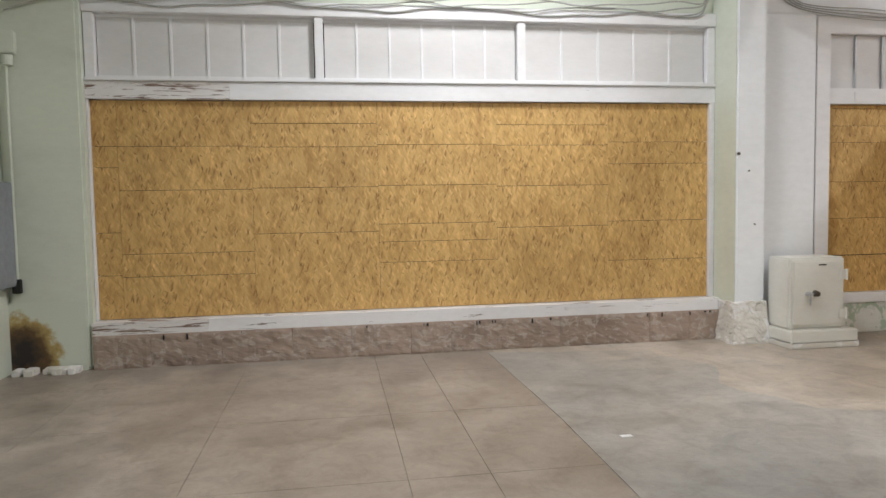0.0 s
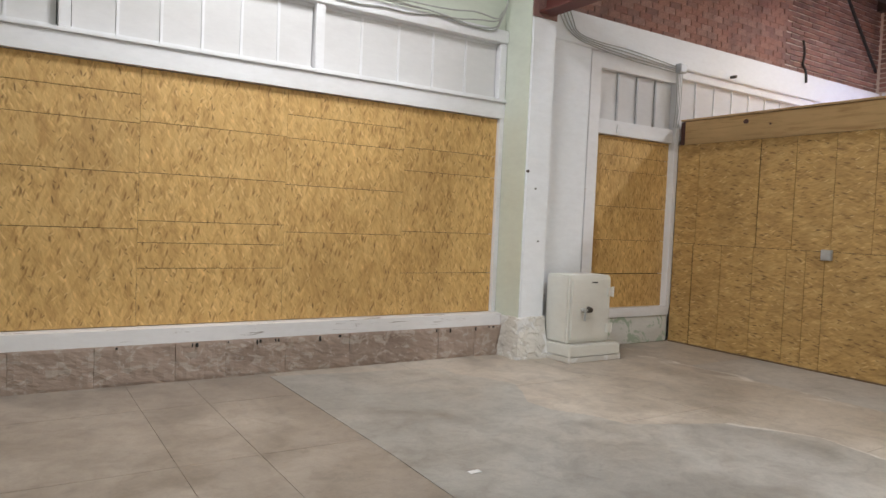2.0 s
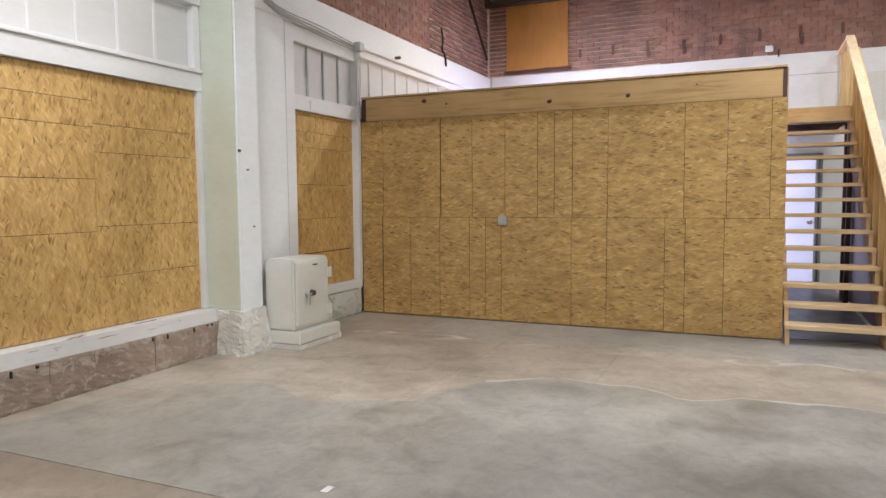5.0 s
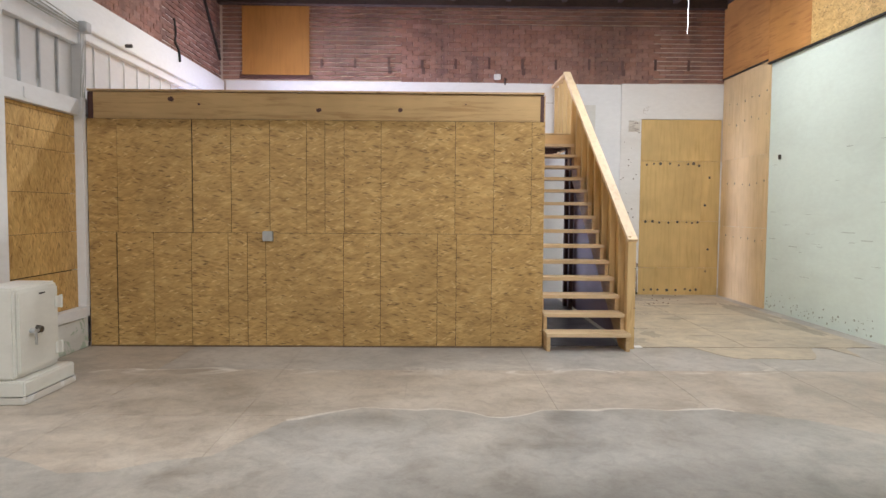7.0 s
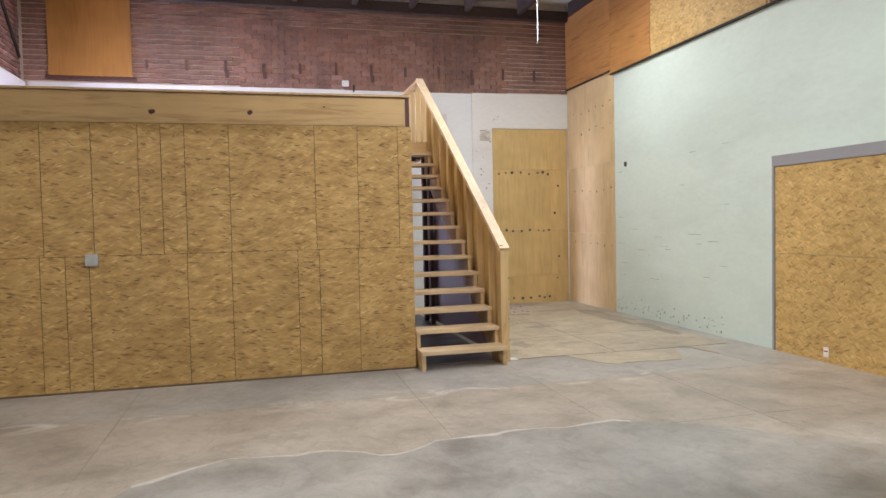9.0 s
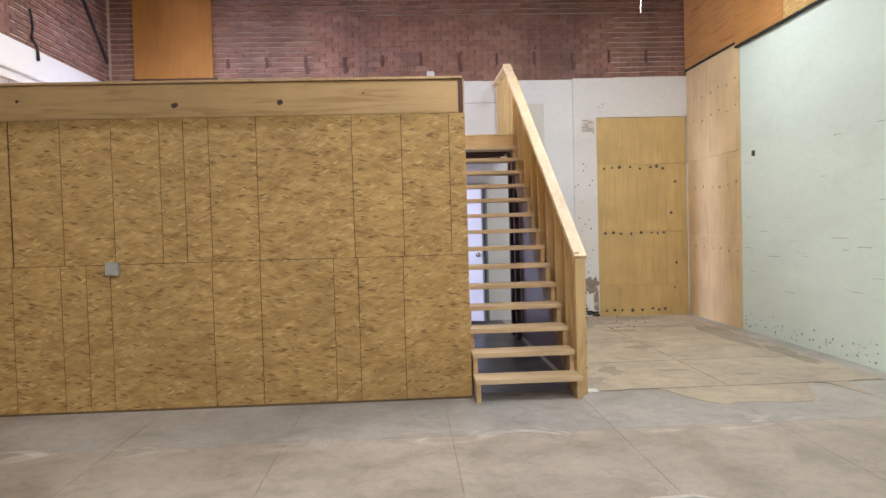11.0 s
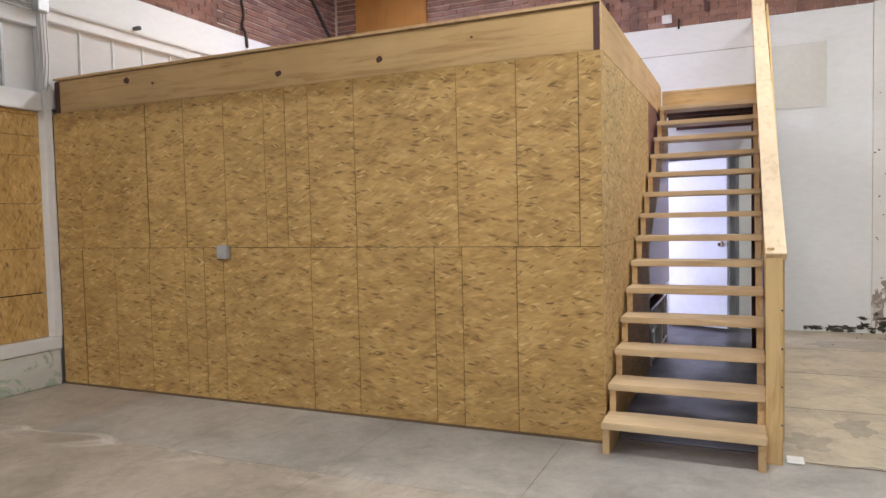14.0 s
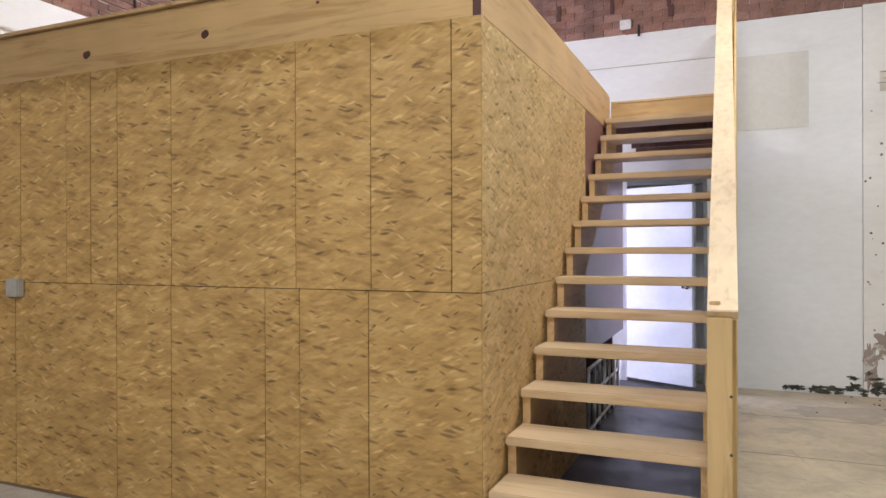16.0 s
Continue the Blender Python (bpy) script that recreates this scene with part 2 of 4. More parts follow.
def brick_material(name, hues):
    m, n, l, b = material(name, 0.85)
    oi, g = n.new("ShaderNodeObjectInfo"), n.new("ShaderNodeNewGeometry")
    add = n.new("ShaderNodeMath")
    add.operation = "ADD"
    l.new(oi.outputs["Random"], add.inputs[0])
    l.new(g.outputs["Random Per Island"], add.inputs[1])
    fr = n.new("ShaderNodeMath")
    fr.operation = "FRACT"
    l.new(add.outputs[0], fr.inputs[0])
    c = ramp(n, l, fr.outputs[0], [(i / (len(hues) - 1), h) for i, h in enumerate(hues)])
    f = noise_tex(n, l, coords(n, l), 30, 6, 0.7)
    c = mix(n, l, 1.0, c, ramp(n, l, f, [(0.25, (0.6, 0.6, 0.6)), (0.7, (1.2, 1.2, 1.2))]), "MULTIPLY")
    p = n.new("ShaderNodeNewGeometry")
    mp = n.new("ShaderNodeMapping")
    mp.inputs["Scale"].default_value = (1, 1, 0.22)
    l.new(p.outputs["Position"], mp.inputs["Vector"])
    soot = noise_tex(n, l, mp.outputs[0], 1.6, 5, 0.6)
    c = mix(n, l, ramp(n, l, soot, [(0.5, (0, 0, 0)), (0.75, (0.75,) * 3)]), c, (0.09, 0.06, 0.055))
    l.new(c, b.inputs["Base Color"])
    bump(n, l, b, f, 0.5, 0.006)
    return m


BRICK = brick_material("old_red_brick", [(0.31, 0.16, 0.125), (0.37, 0.2, 0.16), (0.26, 0.145, 0.125), (0.41, 0.24, 0.2), (0.33, 0.18, 0.15)])
BRICK_PINK = brick_material("washed_red_brick", [(0.27, 0.13, 0.10), (0.36, 0.19, 0.15), (0.22, 0.12, 0.10), (0.40, 0.24, 0.2)])


def concrete(name, a, b_, c_, bloom=False, rough=0.42):
    m, n, l, b = material(name, rough)
    g = n.new("ShaderNodeNewGeometry")
    pos = g.outputs["Position"]
    broad = noise_tex(n, l, pos, 0.45, 7, 0.6, 0.6)
    mid = noise_tex(n, l, pos, 2.3, 8, 0.68, 0.5)
    fine = noise_tex(n, l, pos, 60, 4, 0.7)
    c = ramp(n, l, broad, [(0.3, a), (0.52, b_), (0.72, c_)])
    c = mix(n, l, 1.0, c, ramp(n, l, mid, [(0.3, (0.68, 0.67, 0.66)), (0.5, (1, 1, 1)), (0.72, (1.22, 1.22, 1.22))]), "MULTIPLY")
    c = mix(n, l, 1.0, c, ramp(n, l, fine, [(0.3, (0.93, 0.93, 0.93)), (0.7, (1.04, 1.04, 1.04))]), "MULTIPLY")
    spots = noise_tex(n, l, pos, 8.0, 6, 0.7, 0.8)
    c = mix(n, l, 1.0, c, ramp(n, l, spots, [(0.3, (0.84, 0.83, 0.82)), (0.5, (1, 1, 1)), (0.7, (1.1, 1.1, 1.1))]), "MULTIPLY")
    if bloom:
        sx = n.new("ShaderNodeSeparateXYZ")
        l.new(pos, sx.inputs[0])
        d = n.new("ShaderNodeMath")
        d.operation = "SUBTRACT"
        l.new(sx.outputs[0], d.inputs[0])
        d.inputs[1].default_value = 5.74
        ab = n.new("ShaderNodeMath")
        ab.operation = "ABSOLUTE"
        l.new(d.outputs[0], ab.inputs[0])
        band = ramp(n, l, ab.outputs[0], [(0.02, (1, 1, 1)), (0.26, (0, 0, 0))])
        mp = n.new("ShaderNodeMapping")
        mp.inputs["Scale"].default_value = (2.4, 1.0, 1)
        l.new(pos, mp.inputs["Vector"])
        blot = ramp(n, l, noise_tex(n, l, mp.outputs[0], 1.3, 7, 0.62, 1.2), step(0.54, 0.66))
        c = mix(n, l, mix(n, l, 1.0, band, blot, "MULTIPLY"), c, (0.66, 0.62, 0.57))
    l.new(c, b.inputs["Base Color"])
    r = ramp(n, l, mid, [(0.3, (rough - 0.08,) * 3), (0.7, (rough + 0.2,) * 3)])
    l.new(r, b.inputs["Roughness"])
    bump(n, l, b, mid, 0.06, 0.01)
    return m


SLAB = concrete("slab_concrete", (0.34, 0.295, 0.245), (0.45, 0.39, 0.325), (0.52, 0.465, 0.405), True)
SLAB_BROWN = concrete("brown_slab_concrete", (0.245, 0.205, 0.17), (0.33, 0.28, 0.235), (0.39, 0.34, 0.29))
SLAB_GREY = concrete("grey_slab_concrete", (0.31, 0.30, 0.285), (0.42, 0.395, 0.365), (0.49, 0.45, 0.40), True)
SKIM = concrete("grey_skim", (0.27, 0.26, 0.24), (0.37, 0.35, 0.32), (0.48, 0.43, 0.37), False, 0.38)
TILEFLOOR = concrete("yellow_floor_board", (0.43, 0.37, 0.28), (0.53, 0.455, 0.345), (0.38, 0.325, 0.25), False, 0.5)

# ---- building helpers ----
FZ = -0.035  # level of the finished floor


def world_of(ob):
    return (world_of(ob.parent) @ ob.matrix_parent_inverse @ ob.matrix_basis) if ob.parent else ob.matrix_basis.copy()


def part(name, bm, mat, parent=None, label=""):
    """One mesh object, its geometry in world metres, under a thing or part."""
    me = bpy.data.meshes.new(name)
    bm.normal_update()
    bm.to_mesh(me)
    bm.free()
    me.materials.append(mat)
    ob = new(name, me)
    if parent:
        ob.parent = parent
        ob.matrix_parent_inverse = world_of(parent).inverted()
    if label:
        ob["label"] = label
    return ob


def thing(name, place, label, category, group="", kind=""):
    ob = new(name)
    ob.matrix_basis = pose(*place)
    ob.empty_display_size = 0.1
    return tagged(ob, label, category, group, kind)


def block(x0, x1, y0, y1, z0, z1, bevel=0.0, bm=None):
    own = bm or bmesh.new()
    z0 = FZ if z0 == 0 else z0  # what is founded at 0 stands on the finished floor
    r = bmesh.ops.create_cube(own, size=1.0)
    for v in r["verts"]:
        v.co = Vector((x0 + (v.co.x + 0.5) * (x1 - x0), y0 + (v.co.y + 0.5) * (y1 - y0), z0 + (v.co.z + 0.5) * (z1 - z0)))
    if bevel:
        edges = list({e for v in r["verts"] for e in v.link_edges})
        bmesh.ops.bevel(own, geom=edges, offset=bevel, segments=2, affect="EDGES")
    return own


def rod(a, b, r, seg=12, bm=None, r2=None):
    own = bm or bmesh.new()
    a, b = Vector(a), Vector(b)
    m = Matrix.Translation((a + b) / 2) @ (b - a).to_track_quat("Z", "Y").to_matrix().to_4x4()
    bmesh.ops.create_cone(own, cap_ends=True, segments=seg, radius1=r, radius2=r if r2 is None else r2, depth=(b - a).length, matrix=m)
    return own


def beam(a, b, w, h, bevel=0.003):
    """A sawn board between two points: w across, h upright."""
    bm = bmesh.new()
    a, b = Vector(a), Vector(b)
    d = (b - a).normalized()
    side = d.cross(Vector((0, 0, 1))).normalized()
    up = side.cross(d)
    r = bmesh.ops.create_cube(bm, size=1.0)
    for v in r["verts"]:
        c = v.co.copy()
        v.co = a + (b - a) * (c.x + 0.5) + side * (c.y * w) + up * (c.z * h)
    bmesh.ops.bevel(bm, geom=list(bm.edges), offset=bevel, segments=1, affect="EDGES")
    return bm


def cable(name, points, r, mat, parent=None, label=""):
    cu = bpy.data.curves.new(name, "CURVE")
    cu.dimensions, cu.bevel_depth, cu.bevel_resolution = "3D", r, 2
    sp = cu.splines.new("NURBS")
    sp.points.add(len(points) - 1)
    for p, q in zip(sp.points, points):
        p.co = (*q, 1)
    sp.use_endpoint_u, sp.order_u = True, 3
    tmp = bpy.data.objects.new(name, cu)
    me = bpy.data.meshes.new_from_object(tmp)
    me.name = name
    bpy.data.objects.remove(tmp)
    me.materials.append(mat)
    ob = new(name, me)
    if parent:
        ob.parent = parent
        ob.matrix_parent_inverse = world_of(parent).inverted()
    if label:
        ob["label"] = label
    return ob


def structure(name, bm, mat, label, category="wall"):
    return tagged(part(name, bm, mat), label, category, "", "structure")


def sheet(points, z0, z1):
    """A thin slab over an outline in the plan."""
    bm = bmesh.new()
    lo = [bm.verts.new((x, y, z0)) for x, y in points]
    hi = [bm.verts.new((x, y, z1)) for x, y in points]
    bm.faces.new(hi)
    bm.faces.new(lo[::-1])
    k = len(points)
    for i in range(k):
        j = (i + 1) % k
        bm.faces.new((lo[i], lo[j], hi[j], hi[i]))
    bmesh.ops.recalc_face_normals(bm, faces=bm.faces)
    return bm


# ---- the shell ----
XB, YR, YW, TOP = 11.72, -1.575, 7.65, 5.4
XL = -2.86

floor = structure("floor", block(-8.2, 12, -1.9, 8.0, -0.3, FZ - 0.007), SLAB, "worn bare concrete floor with saw-cut joints", "floor")
structure("ceiling", block(-8.2, 12, -1.9, 8.0, TOP, TOP + 0.15), DECK, "pale ceiling boards with white insulation", "ceiling")

# back wall with the doorway at the passage
wb = block(XB, XB + 0.3, 2.52, 8.0, 0, TOP)
block(XB, XB + 0.3, -1.9, 1.72, 0, TOP, 0, wb)
block(XB, XB + 0.3, 1.72, 2.52, 2.1, TOP, 0, wb)
wall_back = structure("wall_back", wb, MORTAR, "back wall of old brick, white plaster below")
bl = block(XB - 0.025, XB - 0.001, 2.53, 7.35, 0, 3.76)
block(XB - 0.025, XB - 0.001, 0.285, 1.71, 0, 3.75, 0, bl)
block(XB - 0.025, XB - 0.001, 1.71, 2.53, 2.11, 3.755, 0, bl)
part("plaster", bl, WHITE, wall_back, "smooth white painted plaster")
bl = block(XB - 0.03, XB - 0.001, -0.09, 0.28, 0, 3.765)
block(XB - 0.03, XB - 0.001, YR, -0.09, 3.14, 3.765, 0, bl)
part("plaster", bl, WHITE_OLD, wall_back, "chipped stained white plaster beside the boarded door")
part("plaster_patch", block(XB - 0.031, XB - 0.026, 0.745, 1.42, 2.62, 3.38, 0.001), plain("patch_plaster", (0.72, 0.72, 0.7), 0.7, 0.0, 0.04), wall_back, "grey-white patched plaster square")
part("plaster_crack", block(XB - 0.0275, XB - 0.0255, 1.5, 5.2, 3.405, 3.412), plain("crack", (0.35, 0.33, 0.3), 0.9), wall_back, "thin dark crack line")
structure("wall_outside_door", block(12.3, 12.4, 1.2, 3.2, 0, 2.6), WHITE, "plain wall beyond the passage door")

# right wall
structure("wall_right", block(-8.2, 12, YR - 0.35, YR, 0, TOP), MINT, "pale mint painted block wall")
# left wall and rear wall
structure("wall_left", block(XL - 0.3, XL, 5.2, 8.0, 0, TOP), GREEN, "pale green plaster wall with scorch stain")
# rear wall is out of view; its opening is added for the fill lamp
wr = block(-8.2, -8.0, -1.9, 8.0, 3.7, TOP)
block(-8.2, -8.0, -1.9, -1.2, 0, 3.7, 0, wr)
block(-8.2, -8.0, 4.4, 8.0, 0, 3.7, 0, wr)
structure("wall_rear", wr, WHITE, "unseen white wall round an assumed street opening")
structure("wall_left_return", block(-8.0, XL - 0.3, 5.2, 5.4, 0, TOP), WHITE, "white wall return")

# window wall core
ww = block(XL, 4.2, 7.74, 8.0, 0, 3.44)
block(XL, 4.2, 7.66, 8.0, 3.44, TOP, 0, ww)
structure("wall_window", ww, GREEN, "pale green plaster above boarded shop windows")
ww = block(4.2, 12, 7.56, 8.0, 0, 3.4)
structure("wall_window_east", ww, WHITE, "white plaster wall behind boarded shop windows")
wall_up = structure("wall_window_upper", block(4.45, 12, 7.46, 8.0, 3.76, TOP), MORTAR, "old exposed brick wall above white lintel")
structure("lintel", block(4.5, XB - 0.026, 7.38, 7.56, 3.4, 3.755, 0.01), WHITE, "white painted concrete lintel", "lintel")

# corner pier and its scorch
structure("pier_corner", block(XL, -2.15, 7.5, 7.74, 0, TOP, 0.03), GREEN, "pale green plaster corner pier", "pier")


def scorch_material():
    m, n, l, b = material("scorched_plaster", 0.8)
    g = n.new("ShaderNodeNewGeometry")
    mp = n.new("ShaderNodeMapping")
    mp.inputs["Location"].default_value = (2.74 * 2.0, 0, -0.16 * 1.9)
    mp.inputs["Scale"].default_value = (2.0, 0.0, 1.9)
    l.new(g.outputs["Position"], mp.inputs["Vector"])
    ln = n.new("ShaderNodeVectorMath")
    ln.operation = "LENGTH"
    l.new(mp.outputs[0], ln.inputs[0])
    f = noise_tex(n, l, g.outputs["Position"], 5, 6, 0.65)
    ad = n.new("ShaderNodeMath")
    ad.operation = "MULTIPLY_ADD"
    l.new(f, ad.inputs[0])
    ad.inputs[1].default_value = 0.7
    l.new(ln.outputs["Value"], ad.inputs[2])
    l.new(ramp(n, l, ad.outputs[0], [(0.5, (0.025, 0.02, 0.018)), (0.72, (0.12, 0.07, 0.03)), (0.9, (0.42, 0.31, 0.12)), (1.0, (0.63, 0.67, 0.58))]), b.inputs["Base Color"])
    return m


structure("scorch_stain", block(XL, -2.2, 7.494, 7.4985, 0.0, 0.62), scorch_material(), "scorched black and yellow patch on plaster", "stain")
bm = bmesh.new()
for i in range(26):
    x = random.uniform(XL, -2.2)
    s = random.uniform(0.015, 0.05)
    block(x, x + s * 1.6, 7.44 - random.random() * 0.12, 7.47, 0, s * 0.5, 0.004, bm)
tagged(part("plaster_debris", bm, RUBBLE), "crumbled plaster along the foot of the wall", "debris", "", "stuff")

# column between the bays
col = bmesh.new()
block(4.2, 4.52, 7.2, 7.74, 0.3, 3.52, 0.012, col)
column = structure("column", col, WHITE, "white painted column with broken plaster foot", "column")
part("column_side", block(4.19, 4.199, 7.215, 7.655, 0.3, TOP), GREEN, column, "pale green painted flank")
bm = block(4.176, 4.535, 7.175, 7.74, 0, 0.4)
bmesh.ops.subdivide_edges(bm, edges=bm.edges[:], cuts=26, use_grid_fill=True)
for v in bm.verts:
    k = noise.noise(v.co * 4.5) * 0.032 + noise.noise(v.co * 13) * 0.014 + noise.noise(v.co * 37) * 0.01
    flare = max(0.0, 0.3 - v.co.z) * 0.16
    v.co += Vector((k - (flare if v.co.x < 4.35 else -flare * 0.5), k * 1.1 - flare, 0 if v.co.z < 0.01 else k * 0.9))
part("broken_foot", bm, RUBBLE, column, "broken crumbling plaster foot")
part("column_head", block(4.203, 4.52, 7.2, 7.74, 3.52, TOP), BRICK, column, "bare brick column head")
structure("pier_white", block(4.521, 5.228, 7.4, 7.6, 0, 3.76), WHITE, "white painted pier wall beside the column", "pier")

for x, y, z in ((4.215, 7.19, 1.925), (4.33, 7.19, 1.75), (4.4, 7.19, 1.2)):
    an = thing("wall_bolt", (x, y, z), "dark rusted bolt stub in the column", "bolt", "column bolts")
    part("stub", rod((x, 7.1995, z), (x, 7.185, z), 0.016 if x < 4.3 else 0.008, 9), STEEL, an)

# steel beam resting on the column
sb = thing("steel_beam", (4.36, 7.2, 3.6), "red-oxide painted steel beam resting on the column", "beam")
part("flange", block(4.27, 4.47, YR, 7.199, 3.56, 3.585, 0.003), RUST, sb)
part("flange", block(4.27, 4.47, YR, 7.199, 3.9, 3.925, 0.003), RUST, sb)
part("web", block(4.36, 4.38, YR, 7.199, 3.585, 3.9), RUST, sb)

# roof timbers
for i in range(10):
    y = -1.7 + i * 0.98 + 0.13
    j = thing("roof_joist", (0, y, 5.12), "dark old timber roof joist", "joist", "roof joists")
    part("timber", block(-8, XB - 0.18, y - 0.04, y + 0.04, 5.14, TOP - 0.002, 0.004), JOIST, j)
lg = thing("ledger_beam", (XB - 0.1, 3, 5.06), "dark timber ledger along the back wall", "beam")
part("timber", block(XB - 0.17, XB - 0.035, YR, 7.45, 5.07, 5.25, 0.005), JOIST, lg)

# ---- ceiling strip lights, added out of view; places and shares tuned for brightness ----
GLOW, gn, gl, gb = material("tube_glow", 0.4)
gb.inputs["Emission Color"].default_value = (1.0, 0.97, 0.92, 1)
gb.inputs["Emission Strength"].default_value = 6.0
HOUSING = plain("white_housing", (0.8, 0.8, 0.8), 0.4)
for x, y, share in ((-4.5, 2.6, 0.4), (-0.4, 0.4, 0.6), (1.6, 5.6, 1.5), (4.95, 1.6, 1.2), (8.7, 0.3, 0.85), (8.9, 4.9, 1.0)):
    f = thing("added_strip_light", (x, y, 4.9), "unseen white fluorescent strip light, added to light the room", "lamp", "ceiling strip lights")
    part("housing", block(x - 0.09, x + 0.09, y - 0.65, y + 0.65, 4.86, 4.95, 0.01), HOUSING, f)
    part("tube", rod((x, y - 0.6, 4.845), (x, y + 0.6, 4.845), 0.014), GLOW, f)
    for s in (-0.5, 0.5):
        part("hanger", rod((x, y + s, 4.95), (x, y + s, TOP), 0.004, 6), STEEL, f)
    area_lamp("added_strip_glow", (x, y, 4.82), (x, y + 0.0001, 0), 0.16, 1.2, STRIP_WATTS * share, (0.97, 0.98, 1.0))

# ---- shop window, west bay ----
X0, X1 = -2.148, 4.188
win = thing("window_1", (1.0, 7.65, 0), "old shop window boarded with strand board under a painted transom", "window", "", "structure")
part("plinth", block(X0, X1, 7.52, 7.739, 0, 0.281), PLINTH, win, "low plinth of worn dirty brick")
prng = random.Random(9)


def rough_stone(x0, x1, z0, z1, y, wear):
    """A worn masonry block: its face pitted and uneven, its edges crumbled."""
    bm = block(x0, x1, y, 7.519, z0, z1)
    bmesh.ops.subdivide_edges(bm, edges=bm.edges[:], cuts=13, use_grid_fill=True)
    for v in bm.verts:
        if v.co.y < 7.5:
            q = Vector((v.co.x, v.co.z, wear))
            edge = min(v.co.x - x0, x1 - v.co.x, v.co.z - z0, z1 - v.co.z)
            v.co.y += 0.012 * noise.noise(q * 7) + 0.008 * noise.noise(q * 23) + (0.005 if edge < 0.004 else 0)
    return bm


for z0, z1 in ((FZ, 0.281),):
    px = X0
    while px < X1 - 0.01:
        pw = prng.uniform(0.35, 0.7)
        pw = X1 - px if X1 - px - pw < 0.15 else pw
        part("stone", rough_stone(px + 0.001, px + pw - 0.001, z0, z1, 7.468 + prng.uniform(0, 0.008), prng.random()), PLINTH, win)
        px += pw
part("window_sill", block(X0, -1.1, 7.49, 7.70, 0.282, 0.404), TRIM_WORN, win, "white timber sill with paint peeling to bare wood")
for i in range(18):
    a, q, d = prng.uniform(X0 + 0.1, X1 - 0.1), prng.uniform(0.006, 0.02), prng.uniform(0.012, 0.06)
    part("gap", block(a, a + q, 7.452, 7.47, 0.275 - d, 0.275, 0.002), BLACK, win, "dark open joint in the masonry")
part("window_sill", block(-1.099, X1, 7.49, 7.70, 0.282, 0.404), SILL, win, "white timber sill with cracked paint")
part("head_rail", block(X0, -0.85, 7.60, 7.739, 2.5, 2.665), TRIM_WORN, win, "white timber transom rail, paint peeling to bare wood")
part("head_rail", block(-0.849, X1, 7.60, 7.739, 2.5, 2.665), TRIM, win, "white timber transom rail")
part("rail_bead", block(X0, X1, 7.575, 7.739, 2.667, 2.70, 0.006), TRIM, win)
part("top_rail", block(X0, X1, 7.58, 7.739, 3.30, 3.432, 0.006), TRIM, win)
for x, w in ((X0 + 0.05, 0.09), (0.01, 0.085), (2.05, 0.085), (X1 - 0.045, 0.085)):
    part("mullion", block(x - w / 2, x + w / 2, 7.6, 7.739, 2.702, 3.298, 0.006), TRIM, win)
part("jamb", block(X1 - 0.055, X1, 7.605, 7.739, 0.406, 2.498, 0.004), TRIM, win)
part("jamb", block(X0, X0 + 0.02, 7.605, 7.739, 0.406, 2.498, 0.004), TRIM, win)
for a, b, k in ((X0 + 0.095, -0.035, 6), (0.055, 2.005, 6), (2.095, X1 - 0.09, 5)):
    w = (b - a) / k
    for i in range(k):
        part("pane", block(a + i * w + 0.008, a + (i + 1) * w - 0.008, 7.675, 7.685, 2.73, 3.27), PANE, win)
        if i:
            part("glazing_bar", block(a + i * w - 0.012, a + i * w + 0.012, 7.664, 7.72, 2.702, 3.298, 0.002), TRIM, win)
    part("pane_surround", block(a, b, 7.668, 7.72, 3.27, 3.298), TRIM, win)
    part("pane_surround", block(a, b, 7.668, 7.72, 2.702, 2.73), TRIM, win)
part("backing", block(X0, X1, 7.728, 7.739, 0.3, 3.3), BLACK, win)
cols = (X0 + 0.022, -1.9, -0.67, 0.56, 1.785, 3.0, X1 - 0.057)
seams = ((2.06, 1.86, 1.24, 0.83), (2.06, 1.64, 1.03, 0.81), (2.28, 2.05, 1.65, 1.2), (2.07, 1.66, 1.27, 1.09, 0.88),
         (2.27, 2.06, 1.64, 1.21), (2.09, 1.86, 1.25, 0.83))
for (a, b), cuts in zip(zip(cols, cols[1:]), seams):
    zs = (2.495, *cuts, 0.408)
    for top, low in zip(zs, zs[1:]):
        d = random.uniform(0, 0.004)
        part("board", block(a + 0.0012, b - 0.0012, 7.652 - d, 7.664 - d, low + 0.0022, top - 0.0022), OSB_WIN, win)

# ---- shop window, east bay ----
win = thing("window_2", (6.1, 7.5, 0), "narrow shop window boarded with strand board, white frame", "window", "", "structure")
part("plinth", block(5.25, 6.8, 7.42, 7.559, 0, 0.30, 0.01), PEELING, win, "plinth with peeling green and white paint")
part("window_sill", block(5.25, 6.8, 7.40, 7.559, 0.302, 0.41, 0.006), TRIM, win)
part("post", block(5.25, 5.42, 7.41, 7.559, 0.412, 3.398, 0.006), TRIM, win)
part("shadow_gap", block(5.229, 5.249, 7.425, 7.559, 0.3, 3.39), BLACK, win, "open dark joint beside the frame")
part("post", block(6.735, 6.812, 7.402, 7.559, 0.412, 3.398, 0.005), TRIM, win)
part("head_rail", block(5.421, 6.734, 7.43, 7.559, 2.47, 2.64, 0.005), TRIM, win)
part("top_rail", block(5.421, 6.734, 7.43, 7.559, 3.22, 3.398, 0.005), TRIM, win)
w = (6.753 - 5.44) / 4
